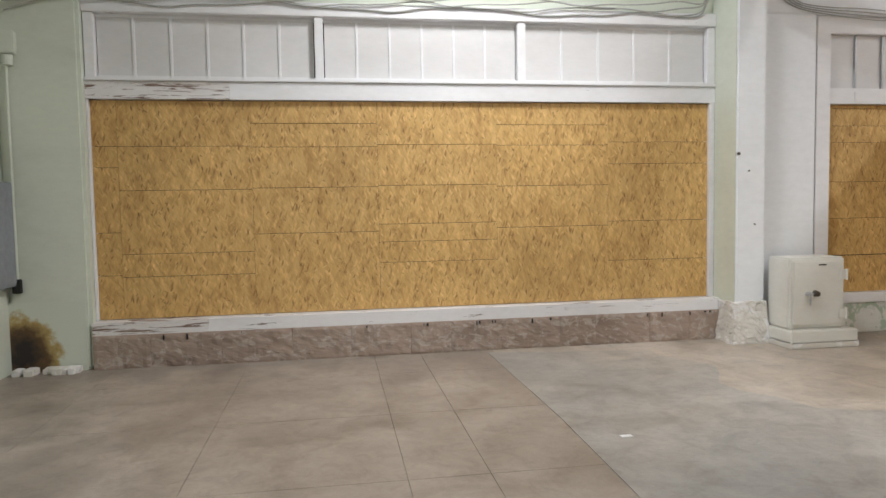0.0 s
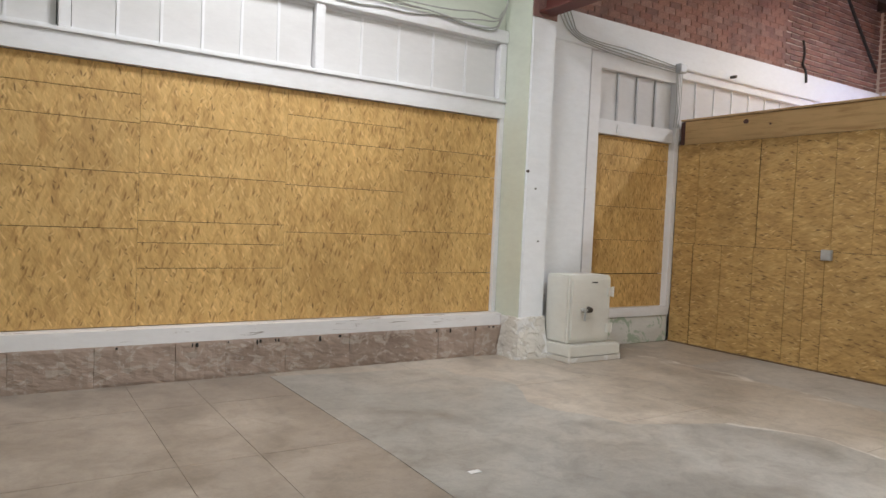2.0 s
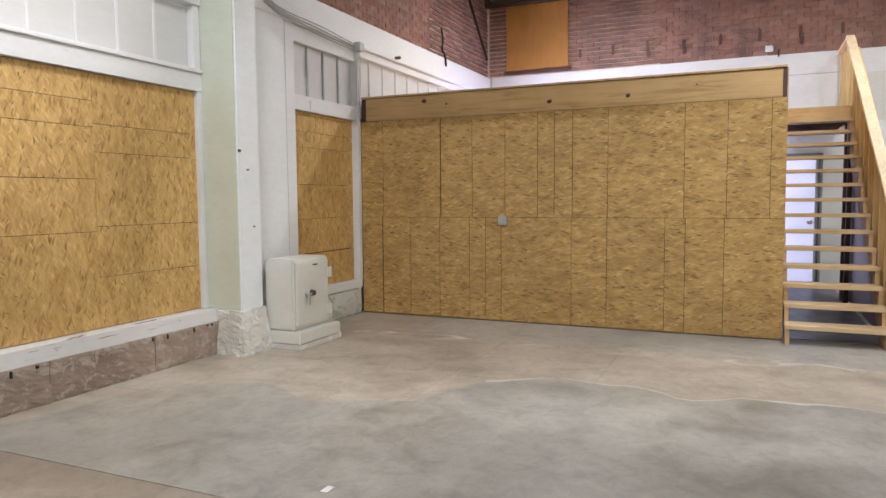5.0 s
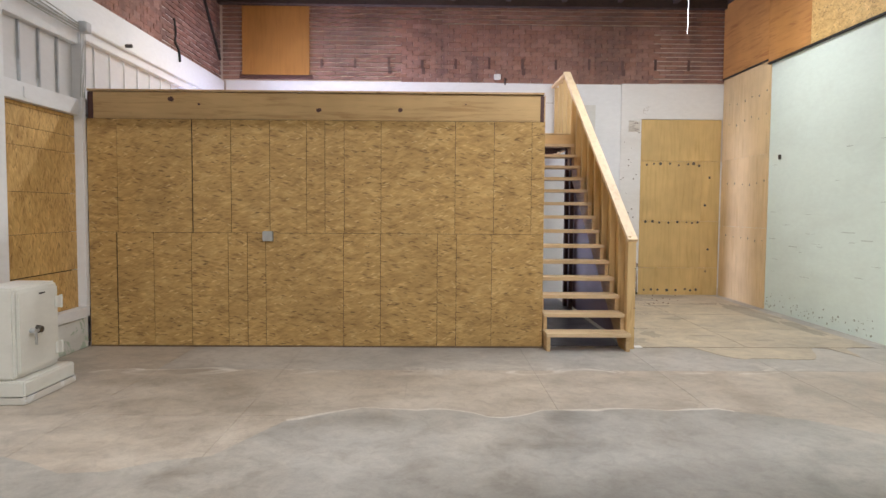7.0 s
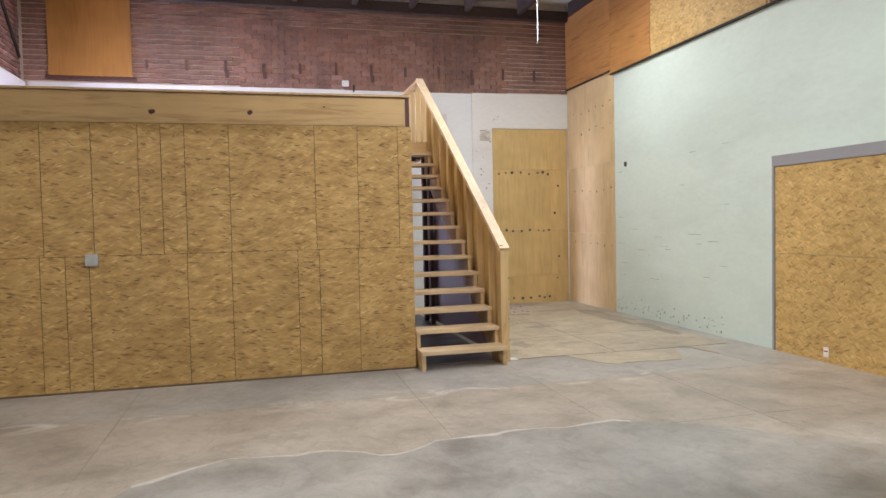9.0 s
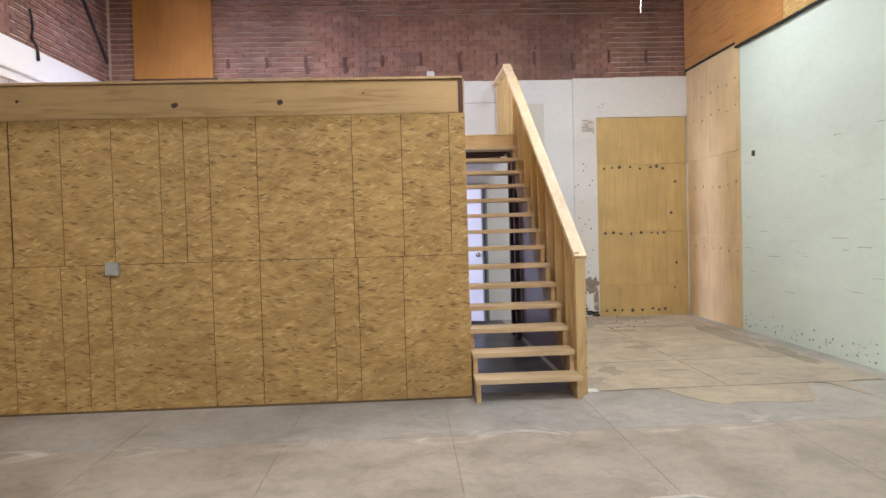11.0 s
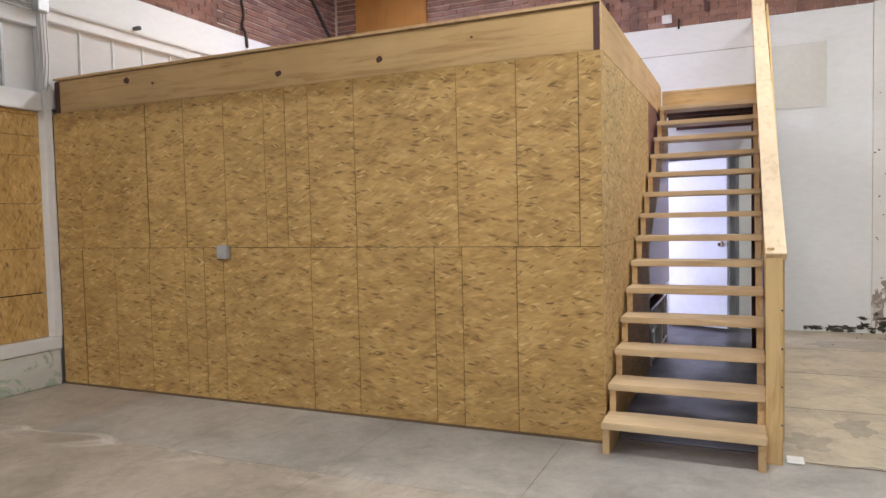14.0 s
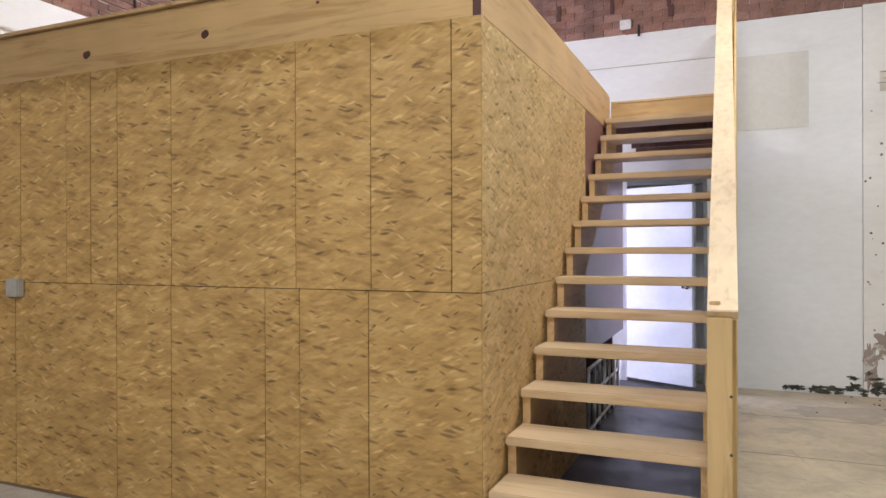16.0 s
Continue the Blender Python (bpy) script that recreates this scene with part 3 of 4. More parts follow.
for i in range(4):
    part("pane", block(5.44 + i * w + 0.01, 5.44 + (i + 1) * w - 0.01, 7.50, 7.51, 2.642, 3.218), PANE, win)
    if i:
        part("glazing_bar", block(5.44 + i * w - 0.012, 5.44 + i * w + 0.012, 7.475, 7.53, 2.642, 3.218, 0.003), GALV, win, "dark lead-grey glazing bar")
part("latch_plate", block(5.72, 5.76, 7.415, 7.43, 2.5, 2.6, 0.005), TRIM, win, "small white latch plate")
for a, b, zs in ((5.422, 5.5, (2.468, 2.22, 1.633, 1.232, 0.82, 0.413)), (5.503, 6.733, (2.468, 2.43, 2.243, 2.063, 1.633, 1.232, 0.82, 0.413))):
    for top, low in zip(zs, zs[1:]):
        gap = 0.008 if abs(low - 0.82) < 0.01 else 0.002
        part("board", block(a, b, 7.488 + random.uniform(0, 0.003), 7.5, low + gap, top - 0.002), OSB_WIN, win)
part("backing", block(5.213, 6.8, 7.548, 7.558, 0.3, 3.3), BLACK, win)
win = thing("window_3", (8.2, 7.5, 2.6), "white painted transom running behind the strand board room", "window", "", "structure")
part("top_rail", block(6.82, 11.5, 7.43, 7.559, 3.30, 3.398, 0.005), TRIM, win)
part("bottom_rail", block(6.82, 11.5, 7.43, 7.559, 2.5, 2.66, 0.005), TRIM, win)
for i in range(12):
    a = 6.82 + i * 0.38
    part("pane", block(a + 0.01, a + 0.37, 7.5, 7.51, 2.66, 3.3), PANE, win)
    part("glazing_bar", block(a - 0.01, a + 0.01, 7.48, 7.54, 2.662, 3.298, 0.003), TRIM, win)

# ---- cables along the window heads ----
for k in range(4):
    pts = []
    for i in range(26):
        x = -2.75 + i * 0.27
        sag = 0.03 * math.sin(i * 0.9 + k * 1.7) + 0.02 * math.sin(i * 2.3 + k)
        pts.append((x, 7.46 - 0.012 * k if x < -2.1 else 7.565 - 0.013 * k, 3.43 + 0.035 * (k - 1.2) + sag - (0.12 * max(0, -2.2 - x) / 0.5)))
    pts += [(4.05, 7.56, 3.5 + 0.03 * k), (4.12, 7.55, 3.66), (4.16, 7.55, 3.9), (4.17, 7.55, 4.4)]
    tagged(cable("electric_cable", pts, 0.008, CONDUIT), "grey electric cable draped along the window head", "cable", "window head cables")
for k in range(4):
    pts = [(4.6 + 0.05 * k, 7.37, 3.9), (4.72 + 0.06 * k, 7.37, 3.6 + 0.02 * k), (4.95, 7.365, 3.45 + 0.02 * k), (5.3, 7.362 - 0.008 * k, 3.40 + 0.02 * k), (5.7, 7.362 - 0.008 * k, 3.36 + 0.035 * k),
           (6.2, 7.362 - 0.008 * k, 3.34 + 0.03 * k), (6.62, 7.36, 3.33 + 0.025 * k)]
    tagged(cable("electric_cable", pts, 0.006, CONDUIT), "grey electric cable drooping to a junction box", "cable", "lintel cables")
for k in range(4):
    x = 6.68 + 0.03 * k
    pts = [(x, 7.37, 3.33), (x, 7.37, 3.1), (x + 0.02, 7.38, 2.9), (x + 0.02 * math.sin(k * 2), 7.39, 2.66)]
    tagged(cable("electric_cable", pts, 0.0045, CONDUIT), "thin grey cable hanging from a junction box", "cable", "hanging cables")
jb = thing("junction_box", (6.7, 7.36, 3.38), "grey metal junction box on the lintel", "junction box")
part("body", block(6.64, 6.76, 7.30, 7.379, 3.33, 3.44, 0.006), GALV, jb)
part("cover", block(6.648, 6.752, 7.293, 7.299, 3.338, 3.432, 0.002), GALV, jb)
cl = thing("bolt_anchor", (7.76, 7.37, 3.5), "short dark metal pipe stub on the lintel", "pipe")
part("stub", rod((7.76, 7.379, 3.44), (7.76, 7.3, 3.44), 0.022), STEEL, cl)
tagged(cable("hanging_wire", [(9.5, 7.44, 4.25), (9.56, 7.43, 4.05), (9.48, 7.43, 3.9), (9.5, 7.36, 3.78), (9.5, 7.36, 3.62)], 0.018, BLACK), "black frayed wire hanging on the brick", "wire")
tagged(cable("roof_pipe", [(10.6, 7.42, 5.1), (11.2, 7.42, 4.5), (11.6, 7.42, 4.1)], 0.025, BLACK), "dark pipe running down the brick corner", "pipe")
tagged(cable("hanging_wire", [(9.32, -0.01, TOP), (9.33, 0.0, 4.9), (9.31, -0.02, 4.5), (9.32, -0.01, 4.05)], 0.006, RACK_WHITE), "white wire hanging from the roof joists", "wire")

# electrics on the corner pier
cb = thing("conduit_box", (-2.74, 7.45, 2.96), "pale green painted conduit box with a pipe below", "junction box")
part("body", block(-2.81, -2.67, 7.42, 7.499, 2.87, 3.07, 0.008), GREEN, cb)
part("knob", rod((-2.74, 7.46, 2.86), (-2.74, 7.46, 2.77), 0.045, 14), GREEN, cb)
part("pipe", rod((-2.76, 7.47, 2.77), (-2.76, 7.47, 0.84), 0.014), GREEN, cb, "thin painted conduit")
part("outlet", block(-2.80, -2.73, 7.44, 7.499, 0.71, 0.84, 0.006), BLACK, cb, "black outlet box")
ep = thing("fuse_cabinet", (XL, 7.2, 1.25), "flat grey metal fuse cabinet on the green wall", "cabinet")
part("cabinet", block(XL, XL + 0.1, 6.95, 7.46, 0.78, 1.72, 0.006), PANEL_GREY, ep)
part("door", block(XL + 0.1, XL + 0.112, 6.98, 7.43, 0.81, 1.69, 0.003), PANEL_GREY, ep)

# ---- the safe ----
sf = thing("safe", (4.91, 7.04, 0), "old off-white steel safe on a heavy plinth beside the column", "safe")
sx, sy = 4.52, 6.83
bm = block(sx + 0.02, sx + 0.76, sy - 0.045, sy + 0.40, 0, 0.145, 0.012)
part("plinth", bm, SAFE, sf)
part("plinth_lip", block(sx + 0.012, sx + 0.768, sy - 0.053, sy + 0.41, 0, 0.03, 0.008), RUBBLE, sf)
part("body", block(sx + 0.05, sx + 0.67, sy + 0.045, sy + 0.39, 0.146, 0.865, 0.018), SAFE, sf)
sd = part("door", block(sx + 0.085, sx + 0.64, sy + 0.022, sy + 0.045, 0.19, 0.83, 0.008), SAFE, sf)
part("dial", rod((sx + 0.325, sy + 0.022, 0.505), (sx + 0.325, sy - 0.02, 0.505), 0.034, 20, None, 0.026), STEEL, sd, "dark combination dial")
bm = rod((sx + 0.235, sy + 0.022, 0.505), (sx + 0.235, sy - 0.015, 0.505), 0.02, 14)
rod((sx + 0.205, sy - 0.02, 0.505), (sx + 0.27, sy - 0.02, 0.505), 0.011, 10, bm)
rod((sx + 0.235, sy - 0.02, 0.505), (sx + 0.24, sy - 0.02, 0.395), 0.012, 10, bm, 0.009)
part("handle", bm, GALV, sd, "worn nickel T handle")
part("name_plate", block(sx + 0.36, sx + 0.44, sy + 0.017, sy + 0.0225, 0.785, 0.797), BLACK, sd, "small dark name plate")
for z in (0.69, 0.3):
    h = part("hinge", block(sx + 0.585, sx + 0.655, sy + 0.0, sy + 0.021, z - 0.05, z + 0.05, 0.006), SAFE, sf)
    part("pin", rod((sx + 0.66, sy + 0.005, z - 0.055), (sx + 0.66, sy + 0.005, z + 0.055), 0.012), SAFE, h)

# ---- the strand board room ----
BX, BY0, BY1, BT = 6.815, 2.43, 7.40, 2.45
rm = thing("partition_room", (8.5, 5, 0), "strand board room with a pine rim and flat deck", "room", "", "structure")
tops = (BY1, 7.08, 6.27, 5.85, 5.43, 5.03, 4.83, 4.62, 4.22, 3.41, 2.985, 2.573, BY0)
lows = (BY1, 7.10, 6.70, 6.29, 5.89, 5.68, 5.48, 4.63, 4.225, 3.6, 3.39, 3.0, BY0)
for ys, z0, z1, wide in ((tops, 1.226, BT, 6.27), (lows, -0.017, 1.222, 7.10)):
    for a, b in zip(ys, ys[1:]):
        ga = 0.0065 if a == wide else 0.0024
        gb_ = 0.0065 if b == wide else 0.0024
        d = random.uniform(0, 0.002)
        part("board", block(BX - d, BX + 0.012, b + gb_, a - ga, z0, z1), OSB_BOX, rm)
part("backing", block(BX + 0.013, BX + 0.02, BY0 + 0.02, BY1, 0, BT), BLACK, rm)
part("sole_plate", block(BX - 0.004, BX + 0.012, BY0, BY1, FZ, -0.019), lumber("dark_pine", "y", (0.16, 0.1, 0.055), (0.08, 0.05, 0.03)), rm, "dark sole plate on the floor")
SIDE_END = 9.05
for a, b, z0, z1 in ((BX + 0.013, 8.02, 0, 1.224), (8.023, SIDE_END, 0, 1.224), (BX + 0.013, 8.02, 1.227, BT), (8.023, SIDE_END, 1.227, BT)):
    part("board", block(a, b, BY0, BY0 + 0.012, z0, z1), OSB_LIT_SIDE, rm)
part("rim_gap", block(BX + 0.02, BX + 0.07, BY0 + 0.013, BY1, BT - 0.004, BT + 0.005), BLACK, rm, "dark open joint under the rim")
rim = part("rim_board", block(BX + 0.035, BX + 0.075, BY0 + 0.012, BY1, BT + 0.006, 2.745, 0.004), PINE_Y, rm, "wide knotty pine rim board")
for y, z, s in ((6.503, 2.67, 0.034), (6.2, 2.62, 0.014), (4.90, 2.565, 0.03), (4.013, 2.572, 0.026), (3.3, 2.64, 0.01)):
    bm = rod((BX + 0.0365, y, z), (BX + 0.033, y, z), s, 14)
    for v in bm.verts:
        v.co.z = z + (v.co.z - z) * (0.8 + 0.4 * noise.noise(v.co * 30))
    part("knot", bm, DARK_WOOD, rim, "dark brown knot")
part("rim_board", block(BX + 0.03, 10.1, BY0 - 0.002, BY0 + 0.011, BT + 0.001, 2.745, 0.002), PINE_X, rm, "pine rim board along the stair")
part("rim_end", block(BX + 0.028, BX + 0.0345, BY1 - 0.06, BY1 - 0.002, BT + 0.001, 2.742), DARK_WOOD, rm, "dark cut end of the rim")
part("rim_end", block(BX + 0.028, BX + 0.0345, BY0 + 0.011, BY0 + 0.05, BT + 0.001, 2.742), DARK_WOOD, rm, "dark cut end of the rim")
part("deck", block(BX + 0.015, 10.1, BY0 + 0.012, BY1, 2.752, 2.772), PINE_X, rm, "plywood deck edge")
part("back_panel", block(10.28, 10.3, BY0 + 0.013, BY1, 0, BT), MAROON, rm)
part("alcove_panel", block(SIDE_END, 10.9, 2.78, 2.8, 0, BT), MAROON, rm, "dark maroon painted panel")
part("alcove_end", block(SIDE_END, SIDE_END + 0.02, BY0 + 0.013, 2.78, 0, BT), MAROON, rm)

part("alcove_screen", block(SIDE_END + 0.001, 10.9, 2.44, 2.455, 0.62, BT), MAROON, rm, "dark maroon painted panel over the alcove")

sw = thing("outlet_box", (BX, 5.45, 1.19), "small grey metal outlet box on strand board", "outlet")
part("body", block(BX - 0.045, BX - 0.003, 5.395, 5.505, 1.135, 1.245, 0.006), GALV, sw)
part("cover", block(BX - 0.05, BX - 0.0455, 5.40, 5.50, 1.14, 1.24, 0.002), GALV, sw)

# low bin and white rack in the alcove
bn = thing("storage_bin", (9.9, 2.6, 0), "dark green lidded bin in the alcove", "bin")
part("tub", block(9.15, 10.35, 2.48, 2.75, 0, 0.42, 0.02), BIN, bn)
part("lid", block(9.13, 10.37, 2.47, 2.76, 0.42, 0.47, 0.015), BIN, bn)
rk = thing("wire_rack", (9.9, 2.44, 0), "white metal rail rack standing beside a bin", "rack")
for z in (0.5, 0.28, 0.03):
    part("rail", rod((9.2, 2.44, z), (10.55, 2.44, z), 0.013, 8), RACK_WHITE, rk)
for i in range(7):
    part("upright", rod((9.2 + i * 0.225, 2.44, FZ), (9.2 + i * 0.225, 2.44, 0.5), 0.012, 8), RACK_WHITE, rk)

# ---- stair ----
st = thing("staircase", (8.3, 1.95, 0), "new pine open-riser staircase with a board handrail", "staircase")
RUN, RISE, SX = 0.2464, 0.18, 6.60
Y0, Y1 = 1.50, 2.415
LX = SX + 14 * RUN
for k in range(14):
    x, z = SX + k * RUN, 0.165 + RISE * k
    part("tread", block(x, x + 0.28, Y0, Y1, z - 0.042, z, 0.005), TREAD, st)


def stringer(y0, y1):
    bm = bmesh.new()
    prof = []
    for k in range(14):
        x, z = SX + 0.025 + k * RUN, 0.125 + RISE * k
        prof += [(x, z - RISE + (0.038 if k else 0) if k else FZ), (x, z), (x + RUN, z)]
    prof2 = []
    for p in prof:
        if not prof2 or (abs(prof2[-1][0] - p[0]) + abs(prof2[-1][1] - p[1])) > 1e-4:
            prof2.append(p)
    prof2 += [(LX + 0.03, 2.46), (LX + 0.03, 2.2), (SX + 0.33, FZ)]
    a = [bm.verts.new((x, y0, z)) for x, z in prof2]
    b = [bm.verts.new((x, y1, z)) for x, z in prof2]
    bm.faces.new(a)
    bm.faces.new(b[::-1])
    for i in range(len(a)):
        j = (i + 1) % len(a)
        bm.faces.new((a[i], b[i], b[j], a[j]))
    bmesh.ops.recalc_face_normals(bm, faces=bm.faces)
    return bm


part("stringer", stringer(Y1 - 0.045, Y1 - 0.005), PINE_X, st)
part("stringer", stringer(Y0 + 0.005, Y0 + 0.045), PINE_X, st)
# guard: newel, studs, handrail
NX = 6.82
HR0, HR1 = Vector((6.80, 1.45, 1.165)), Vector((10.5, 1.5, 3.71))
slope = (HR1.z - HR0.z) / (HR1.x - HR0.x)
part("newel", block(NX - 0.005, NX + 0.085, 1.458, 1.498, 0, HR0.z + 0.05, 0.003), PINE_Z, st)
part("newel_facing", block(NX - 0.045, NX - 0.006, 1.415, 1.505, 0, HR0.z - 0.01, 0.003), PINE_Z, st, "pine newel board with screw heads")
for i in range(8):
    x = NX + 0.1 + i * 0.415 + 0.28
    zt = HR0.z + (x - HR0.x) * slope - 0.03
    zb = max(0.02, RISE * ((x - SX) / RUN) - 0.28)
    part("stud", block(x, x + 0.038, 1.418, 1.494, zb, zt, 0.003), PINE_Z, st)
def upright_sheet(points, y0, y1):
    bm = sheet(points, y0, y1)
    for v in bm.verts:
        v.co = Vector((v.co.x, v.co.z, v.co.y))
    bmesh.ops.recalc_face_normals(bm, faces=bm.faces)
    return bm


part("guard_board", upright_sheet([(NX + 0.09, 0.06), (NX + 0.09, HR0.z + 0.06), (10.3, HR1.z - 0.19), (10.3, 0.06)], 1.402, 1.416), PLY_X, st, "plywood guard board closing the side")
# maroon in place of plywood puts the inner face's shade into the colour
part("side_panel", upright_sheet([(SX + 0.5, 0.006), (10.3, 0.006), (10.3, 2.3), (LX - 0.1, 2.08)], 1.47, 1.485), MAROON, st, "panel under the flight, its shade put in as dark maroon")
part("handrail", beam(HR0, HR1, 0.10, 0.04, 0.005), RAIL, st, "pale pine board handrail")
part("handrail", block(10.48, XB - 0.04, 1.45, 1.55, 3.67, 3.71, 0.004), PINE_X, st, "level pine handrail at the landing")
for x in (10.44, 10.8, 11.2, 11.6):
    part("stud", block(x, x + 0.038, 1.425, 1.498, 2.5, 3.668, 0.003), PINE_Z, st)
part("landing_rim", block(LX + 0.03, LX + 0.068, 1.5, Y1, 2.52, 2.675, 0.004), PINE_Y, st, "pine landing edge board")
part("landing_rim", block(LX + 0.07, XB - 0.04, 1.5, 1.54, 2.45, 2.675, 0.003), PINE_X, st)
part("landing_deck", block(LX + 0.03, XB - 0.04, 1.5, Y1, 2.677, 2.697, 0.002), PLY_Y, st)
# dark wood on these joists and posts puts in the shade under the landing
for i in range(5):
    x = LX + 0.3 + i * 0.33
    part("landing_joist", block(x, x + 0.038, 1.545, Y1, 2.46, 2.674), DARK_WOOD, st)
for x in (9.75, 10.15):
    part("post", block(x, x + 0.09, 1.5, 1.56, 0, 2.3 if x < 10 else 2.5, 0.004), DARK_WOOD, st, "support post, darkened for the shade under the landing")
for i in range(4):
    z = 0.2 + 0.22 * i
    part("screw", rod((NX - 0.046, 1.42, z), (NX - 0.049, 1.42, z), 0.006, 8), STEEL, st)

# ---- passage door, ajar ----
dm = Matrix.Translation((11.66, 2.5, 0)) @ Matrix.Rotation(radians(-25), 4, "Z")
dr = thing("door_1", (11.66, 2.5, 0), "white steel door standing ajar in a grey frame", "door", "", "structure")
leaf = block(-0.022, 0.022, -0.76, 0, 0.01, 2.06, 0.003)
leaf.transform(dm)
lf = part("leaf", leaf, DOOR_WHITE, dr)
kn = rod((-0.022, -0.70, 1.03), (-0.075, -0.70, 1.03), 0.014)
bmesh.ops.create_uvsphere(kn, u_segments=16, v_segments=10, radius=0.03, matrix=Matrix.Translation((-0.09, -0.70, 1.03)))
rod((-0.022, -0.70, 1.03), (-0.03, -0.70, 1.03), 0.034, 18, kn)
kn.transform(dm)
part("knob", kn, CHROME, lf, "chrome door knob")
edge = block(-0.021, 0.021, -0.775, -0.7602, 0.01, 2.055)
edge.transform(dm)
part("edge_strip", edge, PANEL_GREY, lf, "dark grey door edge")
part("frame", block(XB - 0.05, XB + 0.1, 2.51, 2.58, 0, 2.14, 0.003), DOOR_WHITE, dr)
part("frame", block(XB - 0.05, XB + 0.1, 1.69, 1.73, 0, 2.14, 0.003), PANEL_GREY, dr)
part("frame", block(XB - 0.05, XB + 0.1, 1.731, 2.509, 2.095, 2.14, 0.003), PANEL_GREY, dr)

# ---- boarded door in the back wall and boards on the right wall ----
bd = thing("door_2", (XB - 0.03, -0.8, 0), "tall doorway boarded with screwed plywood sheets", "door", "", "structure")
for z0, z1 in ((0, 0.46), (0.463, 1.31), (1.313, 2.386)):
    part("plywood_sheet", block(XB - 0.04, XB - 0.022, -1.2, -0.09, z0, z1, 0.002), PLY_X, bd)
    part("plywood_sheet", block(XB - 0.038, XB - 0.022, -1.535, -1.203, z0, z1, 0.002), PLY_X, bd)
part("plywood_sheet", block(XB - 0.043, XB - 0.022, -1.535, -0.09, 2.389, 3.13, 0.002), PLY_X, bd, "plywood sheet with bold wavy grain")
part("corner_strip", block(XB - 0.05, XB - 0.03, -1.573, -1.54, 0.1, 2.39, 0.002), RACK_WHITE, bd, "pale batten in the corner")


def screw_marks(places, r, axis, parent):
    bm = bmesh.new()
    for p in places:
        q = list(p)
        q[axis] += -0.003 if axis == 0 else 0.003
        rod(p, q, r * random.uniform(0.7, 1.3), 7, bm)
    return part("screw_heads", bm, STEEL, parent, "dark rusted screw heads")


screw_marks([(XB - 0.041, y, z + random.uniform(-0.02, 0.02)) for z in (2.33, 1.29, 0.06) for y in (-0.2, -0.33, -0.45, -0.62, -0.78, -0.95, -1.05, -1.15)]
            + [(XB - 0.041, -1.3 + random.uniform(-0.05, 0.05), z) for z in (0.8, 1.6, 0.4, 2.1)], 0.023, 0, bd)
rb = thing("wall_boards", (10.8, YR, 0), "knotty plywood sheets screwed to the wall corner", "wall panel", "", "structure")
for x0, x1 in ((9.95, 11.0), (11.003, XB - 0.05)):
    for z0, z1 in ((0, 1.23), (1.233, 2.4), (2.403, 3.86)):
        part("plywood_sheet", block(x0, x1, YR + 0.001, YR + 0.02, z0, z1, 0.002), PLY_Y, rb)
screw_marks([(x, YR + 0.02, z + random.uniform(-0.04, 0.04)) for z in (1.05, 1.95, 3.0, 3.35) for x in (10.05, 10.3, 10.55, 10.8, 11.1, 11.4)], 0.015, 1, rb)
for i, (x0, x1) in enumerate(((10.0, XB - 0.05), (8.8, 9.997), (6.44, 8.797), (4.0, 6.42), (1.5, 3.997), (-1, 1.497))):
    up = thing("upper_board", (x0, YR, 3.88), "aged orange-brown board fixed high on the wall", "wall panel", "upper wall boards")
    part("sheet", block(x0, x1, YR + 0.002, YR + 0.045, 3.80 + (0.06 if i == 0 else 0.0), 5.135, 0.004), PLY_OLD if i < 2 else OSB_RIGHT, up)
    part("bottom_batten", block(x0, x1, YR + 0.002, YR + 0.05, 3.775 + (0.06 if i == 0 else 0), 3.797 + (0.06 if i == 0 else 0)), BLACK, up, "dark strip along the bottom edge")
io = thing("window_4", (5.2, YR, 0), "wide opening in the mint wall filled with strand board", "window", "", "structure")
part("frame", block(3.4, 6.38, YR + 0.002, YR + 0.03, 2.0, 2.12, 0.004), GREY_FRAME, io, "grey cement surround")
part("frame", block(6.34, 6.38, YR + 0.002, YR + 0.03, 0, 1.998, 0.004), GREY_FRAME, io)
part("frame", block(3.4, 3.5, YR + 0.002, YR + 0.03, 0, 1.998, 0.004), GREY_FRAME, io)
for x0, x1 in ((3.502, 3.9), (3.903, 6.337)):
    for z0, z1 in ((0, 1.05), (1.054, 1.997)):
        part("board", block(x0, x1, YR + 0.002, YR + 0.02, z0, z1), OSB_RIGHT, io)
lb = thing("paper_label", (5.62, YR, 0.06), "small torn white and red label on strand board", "label")
part("paper", block(5.595, 5.66, YR + 0.0202, YR + 0.0212, 0.02, 0.12), RACK_WHITE, lb)
part("print", block(5.605, 5.65, YR + 0.0214, YR + 0.0219, 0.07, 0.085), plain("red_print", (0.5, 0.08, 0.06), 0.7), lb, "red printed bar")
hk = thing("wall_hook", (9.589, YR, 2.33), "small dark hook on the mint wall", "hook")
part("hook", block(9.575, 9.60, YR + 0.001, YR + 0.04, 2.28, 2.35, 0.004), STEEL, hk)

bm = bmesh.new()
for i in range(70):
    x, z, q = random.uniform(7.2, 9.9), abs(random.gauss(0.06, 0.09)) + 0.01, random.uniform(0.004, 0.016)
    rod((x, YR, z), (x, YR + 0.002, z), q, random.randint(5, 7), bm)
tagged(part("wall_spots", bm, plain("damp_spot", (0.3, 0.33, 0.26), 0.9, 0.0, 0.4)), "dark damp spots along the foot of the mint wall", "stain", "", "stuff")
bm = bmesh.new()
